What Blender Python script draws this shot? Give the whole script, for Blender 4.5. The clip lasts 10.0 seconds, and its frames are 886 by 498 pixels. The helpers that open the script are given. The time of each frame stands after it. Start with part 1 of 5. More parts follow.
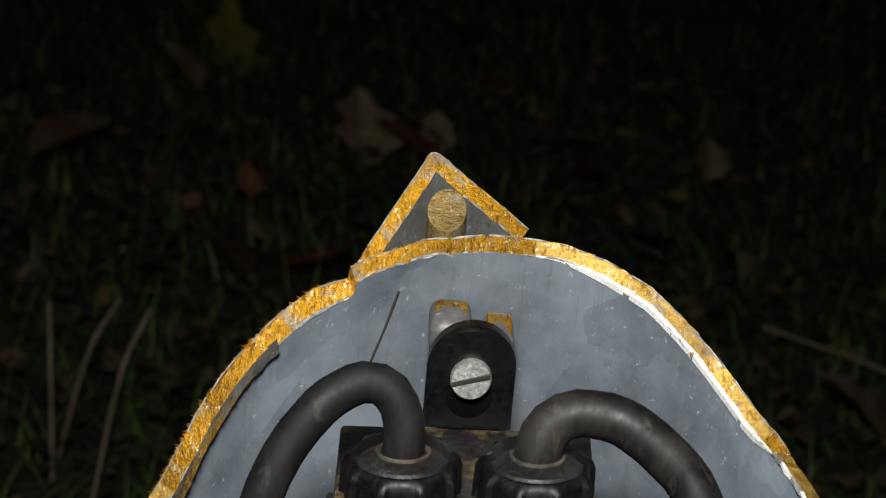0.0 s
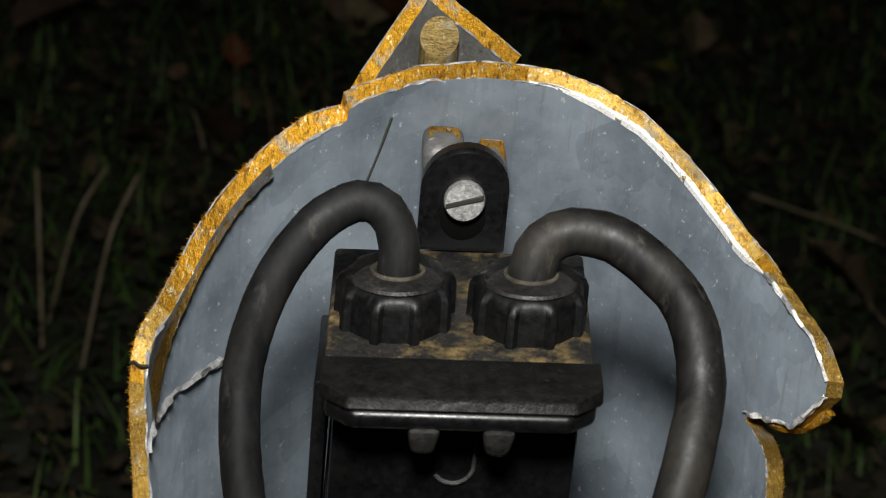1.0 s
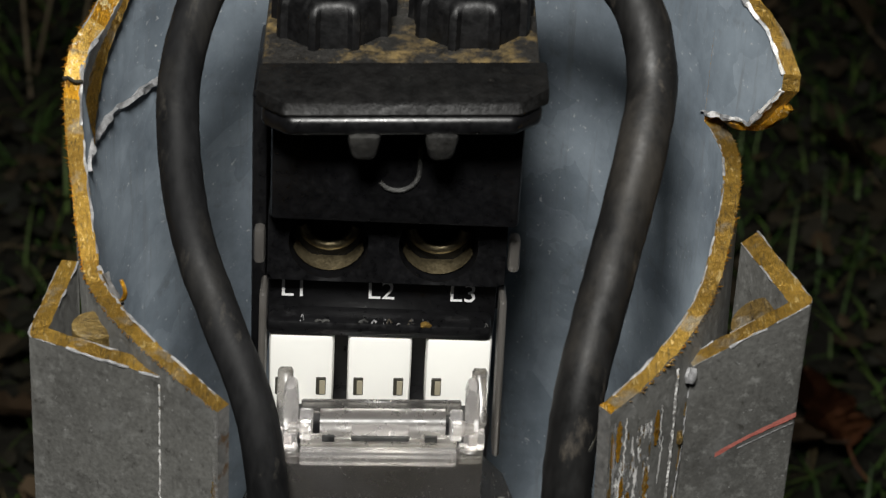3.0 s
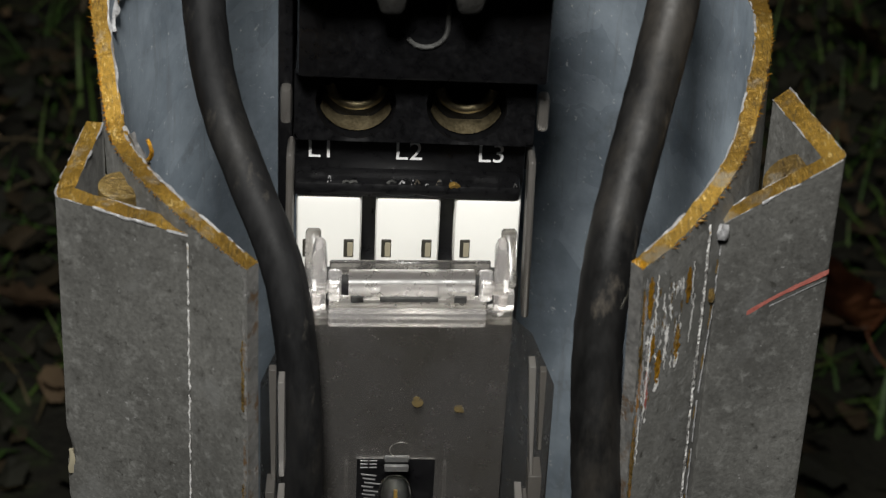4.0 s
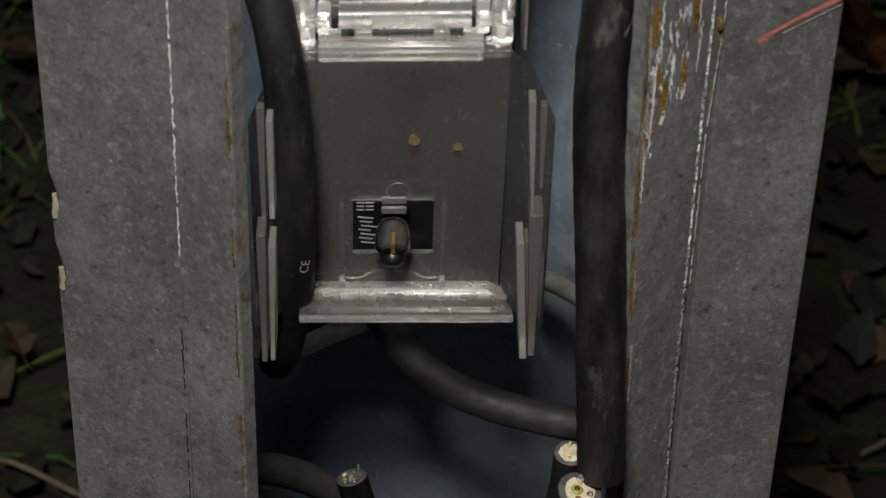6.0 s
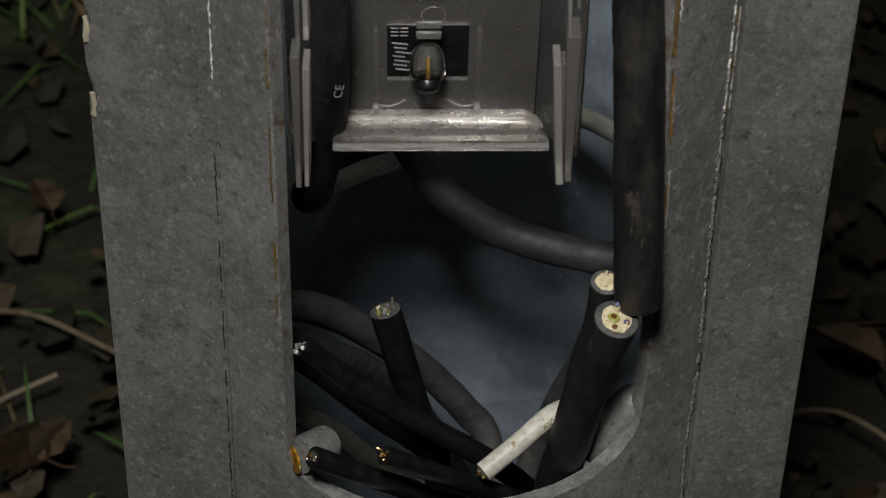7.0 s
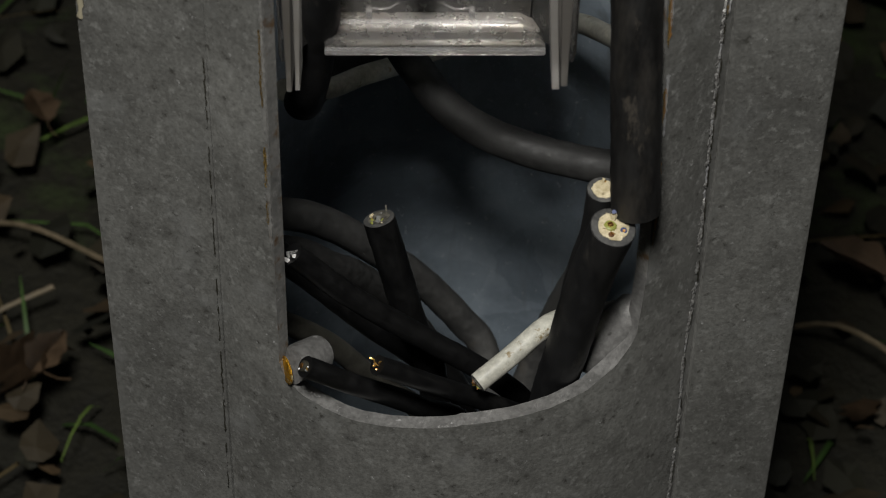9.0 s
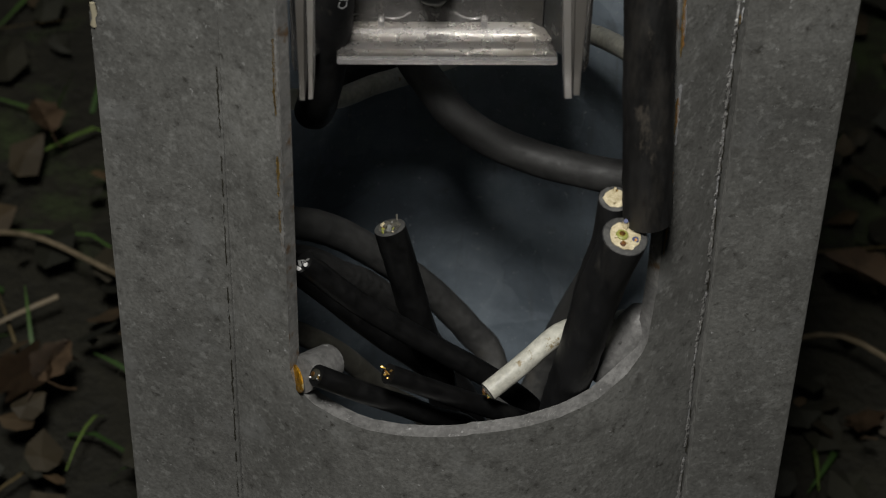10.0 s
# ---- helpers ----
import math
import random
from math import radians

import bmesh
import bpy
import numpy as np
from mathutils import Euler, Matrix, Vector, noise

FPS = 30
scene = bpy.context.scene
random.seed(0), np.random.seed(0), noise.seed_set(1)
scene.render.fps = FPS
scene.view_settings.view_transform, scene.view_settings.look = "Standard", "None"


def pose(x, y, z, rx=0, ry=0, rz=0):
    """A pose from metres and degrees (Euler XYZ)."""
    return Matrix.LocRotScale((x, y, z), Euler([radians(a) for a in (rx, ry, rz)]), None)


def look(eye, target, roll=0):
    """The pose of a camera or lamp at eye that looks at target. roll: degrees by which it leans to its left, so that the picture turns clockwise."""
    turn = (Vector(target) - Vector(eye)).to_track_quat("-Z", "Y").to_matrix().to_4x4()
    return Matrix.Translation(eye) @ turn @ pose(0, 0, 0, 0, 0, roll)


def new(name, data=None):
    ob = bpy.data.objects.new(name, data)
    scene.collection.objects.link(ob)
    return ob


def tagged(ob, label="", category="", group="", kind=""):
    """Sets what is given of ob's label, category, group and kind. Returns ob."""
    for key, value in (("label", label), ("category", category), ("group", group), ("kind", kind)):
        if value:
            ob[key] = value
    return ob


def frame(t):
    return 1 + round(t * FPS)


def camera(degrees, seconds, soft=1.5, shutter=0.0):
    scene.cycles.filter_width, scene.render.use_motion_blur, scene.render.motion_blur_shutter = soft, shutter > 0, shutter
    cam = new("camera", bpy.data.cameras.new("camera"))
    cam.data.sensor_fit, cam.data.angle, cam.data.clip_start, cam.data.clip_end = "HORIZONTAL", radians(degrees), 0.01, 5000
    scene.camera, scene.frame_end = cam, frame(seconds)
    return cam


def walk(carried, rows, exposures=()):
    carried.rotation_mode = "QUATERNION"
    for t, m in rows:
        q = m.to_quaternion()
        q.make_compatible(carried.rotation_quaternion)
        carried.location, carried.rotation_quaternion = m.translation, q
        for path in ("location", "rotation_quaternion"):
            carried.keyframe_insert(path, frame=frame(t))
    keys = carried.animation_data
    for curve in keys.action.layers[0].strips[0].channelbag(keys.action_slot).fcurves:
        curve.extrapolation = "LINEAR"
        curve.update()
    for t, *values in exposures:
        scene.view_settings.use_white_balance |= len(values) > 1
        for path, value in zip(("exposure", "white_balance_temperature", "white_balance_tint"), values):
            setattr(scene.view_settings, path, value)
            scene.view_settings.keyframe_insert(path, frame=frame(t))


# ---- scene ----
cam = camera(22.93, 10.0, soft=1.1)
PATH = [
    (0.0, pose(-0.0313, -0.4537, 0.8044, 70.674, -4.670, 0.176)),
    (0.5, pose(-0.0339, -0.4600, 0.7986, 70.236, -4.846, -0.152)),
    (0.7, pose(-0.0338, -0.4620, 0.7945, 69.398, -4.811, -0.246)),
    (1.0, pose(-0.0324, -0.4619, 0.7892, 67.703, -4.620, -0.266)),
    (1.2, pose(-0.0286, -0.4602, 0.7871, 66.758, -4.420, -0.356)),
    (1.5, pose(-0.0234, -0.4571, 0.7821, 65.394, -4.084, -0.277)),
    (1.8, pose(-0.0191, -0.4542, 0.7797, 64.451, -3.751, -0.291)),
    (2.0, pose(-0.0155, -0.4531, 0.7786, 63.868, -3.511, -0.513)),
    (2.2, pose(-0.0134, -0.4525, 0.7774, 63.263, -3.311, -0.709)),
    (3.3, pose(-0.0136, -0.4518, 0.7693, 60.480, -2.607, -0.636)),
    (3.5, pose(-0.0149, -0.4518, 0.7666, 59.983, -2.518, -0.611)),
    (3.8, pose(-0.0175, -0.4526, 0.7628, 59.337, -2.439, -0.705)),
    (4.0, pose(-0.0180, -0.4536, 0.7591, 58.808, -2.360, -0.704)),
    (4.2, pose(-0.0167, -0.4530, 0.7565, 58.244, -2.236, -0.822)),
    (4.5, pose(-0.0149, -0.4512, 0.7530, 57.318, -2.097, -1.075)),
    (5.0, pose(-0.0111, -0.4438, 0.7496, 55.858, -1.930, -0.906)),
    (5.2, pose(-0.0110, -0.4410, 0.7486, 55.316, -1.833, -0.958)),
    (6.3, pose(-0.0099, -0.4356, 0.7357, 51.504, -1.246, -0.359)),
    (6.5, pose(-0.0110, -0.4365, 0.7323, 50.939, -1.176, -0.236)),
    (6.8, pose(-0.0119, -0.4391, 0.7271, 50.037, -1.056, -0.122)),
    (7.0, pose(-0.0128, -0.4405, 0.7240, 49.534, -1.020, -0.076)),
    (7.5, pose(-0.0116, -0.4431, 0.7166, 48.508, -1.139, -0.303)),
    (8.0, pose(-0.0113, -0.4405, 0.7166, 48.200, -1.133, -0.185)),
    (8.5, pose(-0.0102, -0.4357, 0.7157, 47.623, -1.050, 0.048)),
    (9.0, pose(-0.0093, -0.4345, 0.7150, 47.383, -1.004, 0.147)),
    (9.5, pose(-0.0104, -0.4340, 0.7152, 47.569, -1.158, 0.136)),
    (10.0, pose(-0.0135, -0.4360, 0.7150, 47.712, -1.165, 0.132)),
]
walk(cam, PATH)
cam.data.dof.use_dof = True
cam.data.dof.focus_distance = 0.61
cam.data.dof.aperture_fstop = 28

# ---- night sky and the one hand lamp above the camera ----
world = bpy.data.worlds.new("world")
world.use_nodes = True
scene.world = world
world.node_tree.nodes["Background"].inputs[0].default_value = (0.005, 0.0055, 0.006, 1)
world.node_tree.nodes["Background"].inputs[1].default_value = 1.0
scene.view_settings.exposure = 0.0
lamp_data = bpy.data.lights.new("hand_lamp", "SPOT")
lamp_data.energy = 33.0
lamp_data.color = (1.0, 0.985, 0.945)
lamp_data.shadow_soft_size = 0.075
lamp_data.spot_size = radians(95)
lamp_data.spot_blend = 0.8
lamp = new("hand_lamp", lamp_data)
lamp.matrix_world = look((-0.065, -0.43, 1.06), (0.0, 0.25, 0.40))


# ---- material helpers ----
def nodes_of(name):
    m = bpy.data.materials.new(name)
    m.use_nodes = True
    nt = m.node_tree
    return m, nt, nt.nodes["Principled BSDF"]


def tex_noise(nt, scale, detail=4.0, rough=0.6, stretch=None):
    co = nt.nodes.new("ShaderNodeTexCoord")
    n = nt.nodes.new("ShaderNodeTexNoise")
    n.inputs["Scale"].default_value, n.inputs["Detail"].default_value, n.inputs["Roughness"].default_value = scale, detail, rough
    src = co.outputs["Object"]
    if stretch:
        mp = nt.nodes.new("ShaderNodeMapping")
        mp.inputs["Scale"].default_value = stretch[:3]
        mp.inputs["Rotation"].default_value = (0, 0, radians(stretch[3]) if len(stretch) > 3 else 0)
        nt.links.new(src, mp.inputs[0])
        src = mp.outputs[0]
    nt.links.new(src, n.inputs["Vector"])
    return n.outputs["Fac"]


def ramp(nt, fac, stops):
    r = nt.nodes.new("ShaderNodeValToRGB")
    e = r.color_ramp.elements
    while len(e) < len(stops):
        e.new(0.5)
    for k, (p, c) in enumerate(stops):
        e[k].position = p
        e[k].color = (*c, 1) if len(c) == 3 else c
    nt.links.new(fac, r.inputs[0])
    return r.outputs["Color"]


def mix(nt, fac, a, b, mode="MIX"):
    m = nt.nodes.new("ShaderNodeMix")
    m.data_type, m.blend_type = "RGBA", mode
    if isinstance(fac, float):
        m.inputs[0].default_value = fac
    else:
        nt.links.new(fac, m.inputs[0])
    for k, v in ((6, a), (7, b)):
        if isinstance(v, tuple):
            m.inputs[k].default_value = (*v, 1)
        else:
            nt.links.new(v, m.inputs[k])
    return m.outputs[2]


def bump(nt, bsdf, height, strength, distance):
    b = nt.nodes.new("ShaderNodeBump")
    b.inputs["Strength"].default_value, b.inputs["Distance"].default_value = strength, distance
    nt.links.new(height, b.inputs["Height"])
    nt.links.new(b.outputs[0], bsdf.inputs["Normal"])


def surface(name, dark, light, scale, rough=(0.4, 0.6), metal=0.0, fine=None, spots=None, bumps=(0.3, 0.0004), stretch=None, spec=0.5):
    """A two-scale noise material: broad variation from dark to light, fine grain, and optional spots (colour, threshold, scale)."""
    m, nt, p = nodes_of(name)
    broad = tex_noise(nt, scale, 5, 0.65, stretch)
    grain = tex_noise(nt, fine or scale * 9, 3, 0.7, stretch)
    col = ramp(nt, broad, [(0.3, dark), (0.7, light)])
    gcol = ramp(nt, grain, [(0.3, (0.72, 0.72, 0.72)), (0.72, (1.22, 1.22, 1.22))])
    col = mix(nt, 1.0, col, gcol, "MULTIPLY")
    if spots:
        for colour, threshold, sc, *soft in spots:
            s = ramp(nt, tex_noise(nt, sc, 6, 0.7, stretch), [(threshold, (0, 0, 0)), (threshold + (soft[0] if soft else 0.09), (1, 1, 1))])
            col = mix(nt, s, col, colour)
    nt.links.new(col, p.inputs["Base Color"])
    r = ramp(nt, grain, [(0.3, (rough[0],) * 3), (0.7, (rough[1],) * 3)])
    nt.links.new(r, p.inputs["Roughness"])
    p.inputs["Metallic"].default_value = metal
    p.inputs["Specular IOR Level"].default_value = spec
    bump(nt, p, grain, *bumps)
    return m


def spangle(name):
    """Old galvanised sheet: zinc crystals, cloudy white bloom and dirt."""
    m, nt, p = nodes_of(name)
    co = nt.nodes.new("ShaderNodeTexCoord")
    wob = tex_noise(nt, 60, 3, 0.6)
    add = nt.nodes.new("ShaderNodeVectorMath")
    add.operation = "MULTIPLY_ADD"
    nt.links.new(wob, add.inputs[0])
    add.inputs[1].default_value = (0.03, 0.03, 0.03)
    nt.links.new(co.outputs["Object"], add.inputs[2])
    v = nt.nodes.new("ShaderNodeTexVoronoi")
    v.inputs["Scale"].default_value = 55
    nt.links.new(add.outputs[0], v.inputs["Vector"])
    cells = ramp(nt, v.outputs["Color"], [(0.15, (0.168, 0.200, 0.232)), (0.85, (0.216, 0.252, 0.288))])
    cloud = ramp(nt, tex_noise(nt, 22, 6, 0.65), [(0.35, (0.55, 0.57, 0.59)), (0.65, (1.2, 1.2, 1.19))])
    col = mix(nt, 1.0, cells, cloud, "MULTIPLY")
    specks = ramp(nt, tex_noise(nt, 420, 4, 0.75), [(0.63, (0, 0, 0)), (0.72, (0.9, 0.9, 0.9))])
    col = mix(nt, specks, col, (0.52, 0.53, 0.53))
    runs = ramp(nt, tex_noise(nt, 1.0, 4, 0.7, (300, 300, 26)), [(0.56, (0, 0, 0)), (0.75, (0.55, 0.55, 0.55))])
    col = mix(nt, runs, col, (0.12, 0.128, 0.135))
    p.inputs["Diffuse Roughness"].default_value = 1.0
    dirt = ramp(nt, tex_noise(nt, 90, 5, 0.7), [(0.58, (0, 0, 0)), (0.75, (0.6, 0.6, 0.6))])
    col = mix(nt, dirt, col, (0.10, 0.105, 0.11))
    nt.links.new(col, p.inputs["Base Color"])
    p.inputs["Metallic"].default_value = 0.22
    nt.links.new(ramp(nt, tex_noise(nt, 40, 4, 0.6), [(0.3, (0.38,) * 3), (0.7, (0.6,) * 3)]), p.inputs["Roughness"])
    bump(nt, p, tex_noise(nt, 260, 4, 0.7), 0.25, 0.0004)
    return m


def sawn(name, base, bright, dark, strokes=(800, 150, 380, 38), metal=0.75):
    """Rust-yellow sawn steel with short slanting saw marks, dark grit, a few bare patches and painted glints."""
    m, nt, p = nodes_of(name)
    marks = tex_noise(nt, 1.0, 4, 0.7, strokes)
    grit = tex_noise(nt, 800, 4, 0.75)
    col = ramp(nt, marks, [(0.36, dark), (0.47, base), (0.60, base), (0.70, bright)])
    col = mix(nt, 1.0, col, ramp(nt, grit, [(0.34, (0.70, 0.68, 0.66)), (0.62, (1.12, 1.12, 1.12))]), "MULTIPLY")
    patch = ramp(nt, tex_noise(nt, 95, 4, 0.6), [(0.57, (0, 0, 0)), (0.66, (0.75, 0.75, 0.75))])
    col = mix(nt, patch, col, (0.40, 0.36, 0.28))
    blots = ramp(nt, tex_noise(nt, 150, 5, 0.7), [(0.62, (0, 0, 0)), (0.72, (0.55, 0.55, 0.55))])
    col = mix(nt, blots, col, dark)
    # small pale glints of the metal, mixed into the colour
    glints = ramp(nt, tex_noise(nt, 1.0, 3, 0.75, (520, 210, 380, 12)), [(0.60, (0, 0, 0)), (0.67, (0.85, 0.85, 0.85))])
    col = mix(nt, glints, col, bright)
    shade = ramp(nt, tex_noise(nt, 42, 2, 0.5), [(0.35, (0.62, 0.60, 0.58)), (0.65, (1.2, 1.2, 1.2))])
    col = mix(nt, 1.0, col, shade, "MULTIPLY")
    nt.links.new(col, p.inputs["Base Color"])
    p.inputs["Metallic"].default_value = metal
    nt.links.new(ramp(nt, marks, [(0.3, (0.6,) * 3), (0.7, (0.33,) * 3)]), p.inputs["Roughness"])
    high = nt.nodes.new("ShaderNodeMath")
    high.operation = "ADD"
    nt.links.new(marks, high.inputs[0])
    nt.links.new(grit, high.inputs[1])
    bump(nt, p, high.outputs[0], 1.0, 0.0006)
    return m


def plain(name, colour, rough=0.5, metal=0.0, **more):
    m, nt, p = nodes_of(name)
    p.inputs["Base Color"].default_value = (*colour, 1)
    p.inputs["Roughness"].default_value, p.inputs["Metallic"].default_value = rough, metal
    for key, value in more.items():
        p.inputs[key.replace("_", " ")].default_value = value
    return m


GALV = spangle("galvanised_inside")
PLATE = surface("weathered_zinc_plate", (0.056, 0.0555, 0.0515), (0.116, 0.115, 0.107), 20, (0.5, 0.72), 0.08, 900,
                [((0.052, 0.051, 0.047), 0.50, 150, 0.2), ((0.150, 0.150, 0.142), 0.54, 330, 0.18), ((0.125, 0.126, 0.122), 0.56, 48, 0.25), ((0.034, 0.033, 0.029), 0.61, 300, 0.08), ((0.30, 0.30, 0.295), 0.65, 420)], (0.42, 0.0004))
PLATE.node_tree.nodes["Principled BSDF"].inputs["Diffuse Roughness"].default_value = 1.0
SAWN = sawn("sawn_steel_rust", (0.72, 0.37, 0.022), (1.0, 0.86, 0.50), (0.25, 0.12, 0.015))
# paler copy of the sawn steel with the rim's highlight put into its colour
SAWN_GLINT = sawn("sawn_steel_highlight", (0.86, 0.55, 0.12), (1.0, 0.95, 0.80), (0.42, 0.20, 0.02), (420, 130, 260, 38), 0.4)
SAWN_MID = sawn("old_sawn_steel", (0.46, 0.28, 0.05), (0.82, 0.62, 0.26), (0.24, 0.16, 0.05), (1300, 150, 600, 38), 0.7)
SAWN_DULL = sawn("sawn_steel_dull", (0.27, 0.18, 0.055), (0.46, 0.35, 0.17), (0.10, 0.07, 0.035), metal=0.6)
ROD = sawn("rod_end", (0.34, 0.24, 0.08), (0.55, 0.47, 0.30), (0.16, 0.11, 0.05), (300, 1300, 500, 30), 0.6)
BURR = surface("bare_zinc_burr", (0.22, 0.22, 0.22), (0.56, 0.56, 0.57), 500, (0.3, 0.55), 0.3)
# bare steel, whitened so that the chamfer's highlight is in its colour
BARE = surface("bare_bright_steel", (0.78, 0.77, 0.75), (0.95, 0.94, 0.92), 500, (0.25, 0.5), 0.1, 1500, [((0.5, 0.33, 0.10), 0.60, 300)])
RUST = plain("rust_streak", (0.30, 0.15, 0.04), 0.7, 0.2)
EDGE = surface("worn_opening_edge", (0.17, 0.17, 0.165), (0.36, 0.35, 0.33), 120, (0.4, 0.65), 0.4, 700,
               [((0.17, 0.105, 0.055), 0.54, 110), ((0.62, 0.6, 0.6), 0.62, 260)])
BLACK = surface("black_plastic", (0.0028, 0.0028, 0.0031), (0.006, 0.006, 0.0068), 60, (0.24, 0.46), 0, 500,
                [((0.09, 0.085, 0.075), 0.735, 520)], (0.08, 0.0003))
GLAND = surface("dull_black_nut", (0.0028, 0.0028, 0.003), (0.006, 0.006, 0.0064), 80, (0.36, 0.62), 0, 380,
                [((0.03, 0.028, 0.024), 0.60, 120, 0.2), ((0.11, 0.10, 0.085), 0.70, 620)], (0.3, 0.0004), None, 0.35)
DUSTY = surface("dusty_black_plastic", (0.008, 0.0076, 0.007), (0.022, 0.020, 0.017), 60, (0.4, 0.75), 0, 500,
                [((0.20, 0.14, 0.055), 0.50, 80, 0.2), ((0.012, 0.0115, 0.010), 0.50, 230, 0.18), ((0.15, 0.135, 0.11), 0.64, 420, 0.15)], (0.5, 0.0006))
RUBBERLIP = surface("grey_black_gasket", (0.003, 0.003, 0.003), (0.0085, 0.0082, 0.0078), 90, (0.42, 0.7), 0, 300,
                    [((0.036, 0.034, 0.030), 0.64, 220, 0.15)], (0.7, 0.0008), None, 0.25)
LATCH = surface("grimy_black_stub", (0.006, 0.006, 0.006), (0.04, 0.039, 0.036), 120, (0.4, 0.7), 0, 500, None, (0.6, 0.0008))
GRIME = surface("grey_grime", (0.012, 0.012, 0.012), (0.085, 0.085, 0.08), 200, (0.5, 0.8), 0, 900, None, (0.6, 0.0008))
SHEATH = surface("black_cable_sheath", (0.0062, 0.0064, 0.007), (0.0125, 0.0125, 0.013), 25, (0.5, 0.72), 0, 200,
                 [((0.026, 0.0245, 0.022), 0.50, 45, 0.25), ((0.055, 0.05, 0.042), 0.60, 150, 0.15), ((0.16, 0.15, 0.14), 0.72, 900)], (0.22, 0.0005), (1, 1, 0.35), 0.34)
SHEATH_WORN = surface("worn_cable_sheath", (0.006, 0.006, 0.006), (0.013, 0.0125, 0.012), 25, (0.42, 0.66), 0, 200,
                      [((0.036, 0.032, 0.027), 0.50, 45, 0.22), ((0.072, 0.062, 0.05), 0.59, 130, 0.15), ((0.18, 0.17, 0.16), 0.72, 900)], (0.22, 0.0005), (1, 1, 0.35), 0.38)
SHEATH_DUST = surface("thick_dust_on_cable", (0.009, 0.009, 0.0086), (0.023, 0.0225, 0.0215), 60, (0.5, 0.8), 0, 300, [((0.03, 0.03, 0.028), 0.55, 90, 0.2)], (0.2, 0.0004))
SHEATH_GREY = surface("dusty_cable_sheath", (0.028, 0.028, 0.0275), (0.060, 0.059, 0.056), 45, (0.45, 0.7), 0, 300,
                      [((0.08, 0.073, 0.062), 0.58, 60, 0.2)], (0.2, 0.0004))
SHEATH_PALE = surface("pale_grey_cable_sheath", (0.36, 0.35, 0.30), (0.52, 0.51, 0.44), 60, (0.4, 0.6), 0, 400,
                      [((0.20, 0.15, 0.07), 0.60, 230, 0.06), ((0.27, 0.25, 0.19), 0.56, 90, 0.2)], (0.2, 0.0003))
SHEATH_CLEAN = surface("clean_black_sheath", (0.0035, 0.0035, 0.0036), (0.0062, 0.0062, 0.0062), 30, (0.30, 0.5), 0, 200,
                       [((0.012, 0.0115, 0.0105), 0.56, 60, 0.2), ((0.10, 0.095, 0.085), 0.73, 520)], (0.15, 0.0004), None, 0.4)
SHEATH_BEIGE = surface("beige_dusty_sheath", (0.075, 0.071, 0.058), (0.125, 0.12, 0.10), 50, (0.5, 0.75), 0, 200, [((0.045, 0.042, 0.034), 0.56, 90, 0.2)], (0.2, 0.0004))
SHEATH_CUT = surface("cut_rubber_face", (0.03, 0.03, 0.029), (0.085, 0.083, 0.078), 300, (0.5, 0.8), 0, 1200)
GOLD = plain("brassy_wire", (0.62, 0.38, 0.10), 0.3, 0.8)
STAIN = surface("yellow_brown_stain", (0.085, 0.062, 0.022), (0.14, 0.10, 0.035), 300, (0.6, 0.8))
CORE_GREY = plain("lens_core_grey", (0.10, 0.10, 0.098), 0.35)
FAINT_METAL = surface("dull_contact_metal", (0.10, 0.10, 0.10), (0.17, 0.17, 0.165), 300, (0.4, 0.6), 0.3)
DUSTY_DARK = surface("dark_dusty_plastic", (0.006, 0.006, 0.006), (0.02, 0.019, 0.018), 90, (0.4, 0.7), 0, 500, [((0.07, 0.062, 0.05), 0.60, 240, 0.15)], (0.5, 0.0006))
COLLAR = surface("dusty_cable_seal", (0.02, 0.018, 0.014), (0.12, 0.10, 0.07), 140, (0.5, 0.8), 0, 600)
COPPER = plain("copper", (0.72, 0.36, 0.12), 0.35, 1.0)
CREAM = surface("cream_filler", (0.36, 0.29, 0.16), (0.70, 0.62, 0.43), 600, (0.5, 0.7))
BLUE = plain("blue_core", (0.03, 0.045, 0.13), 0.5)
GREENY = plain("green_yellow_core", (0.24, 0.25, 0.06), 0.5)
BROWNC = plain("brown_core", (0.12, 0.06, 0.03), 0.5)
FRAYED = surface("frayed_dark_filler", (0.012, 0.012, 0.011), (0.15, 0.14, 0.11), 700, (0.5, 0.8), 0, 1500, None, (1.0, 0.0008))
WHITE = plain("white_plastic", (0.88, 0.875, 0.83), 0.42)
SLOT_BACK = plain("beige_slot_back", (0.30, 0.27, 0.19), 0.6)
FAINT_PRINT = plain("worn_grey_print", (0.15, 0.15, 0.15), 0.6)
PRINT = plain("white_print", (0.75, 0.75, 0.75), 0.6)
PIT = plain("unlit_pit", (0.0015, 0.0015, 0.0015), 0.8, Specular_IOR_Level=0.1)
DARKSLOT = plain("dark_slot", (0.03, 0.028, 0.02), 0.6)
BRASS = surface("dull_brass", (0.09, 0.072, 0.04), (0.30, 0.25, 0.15), 140, (0.3, 0.5), 0.8)
ZINC = surface("zinc_screw", (0.42, 0.42, 0.41), (0.62, 0.62, 0.60), 200, (0.35, 0.6), 0.7, 900)
RED = surface("red_paint_mark", (0.28, 0.07, 0.055), (0.44, 0.15, 0.12), 400, (0.5, 0.7))


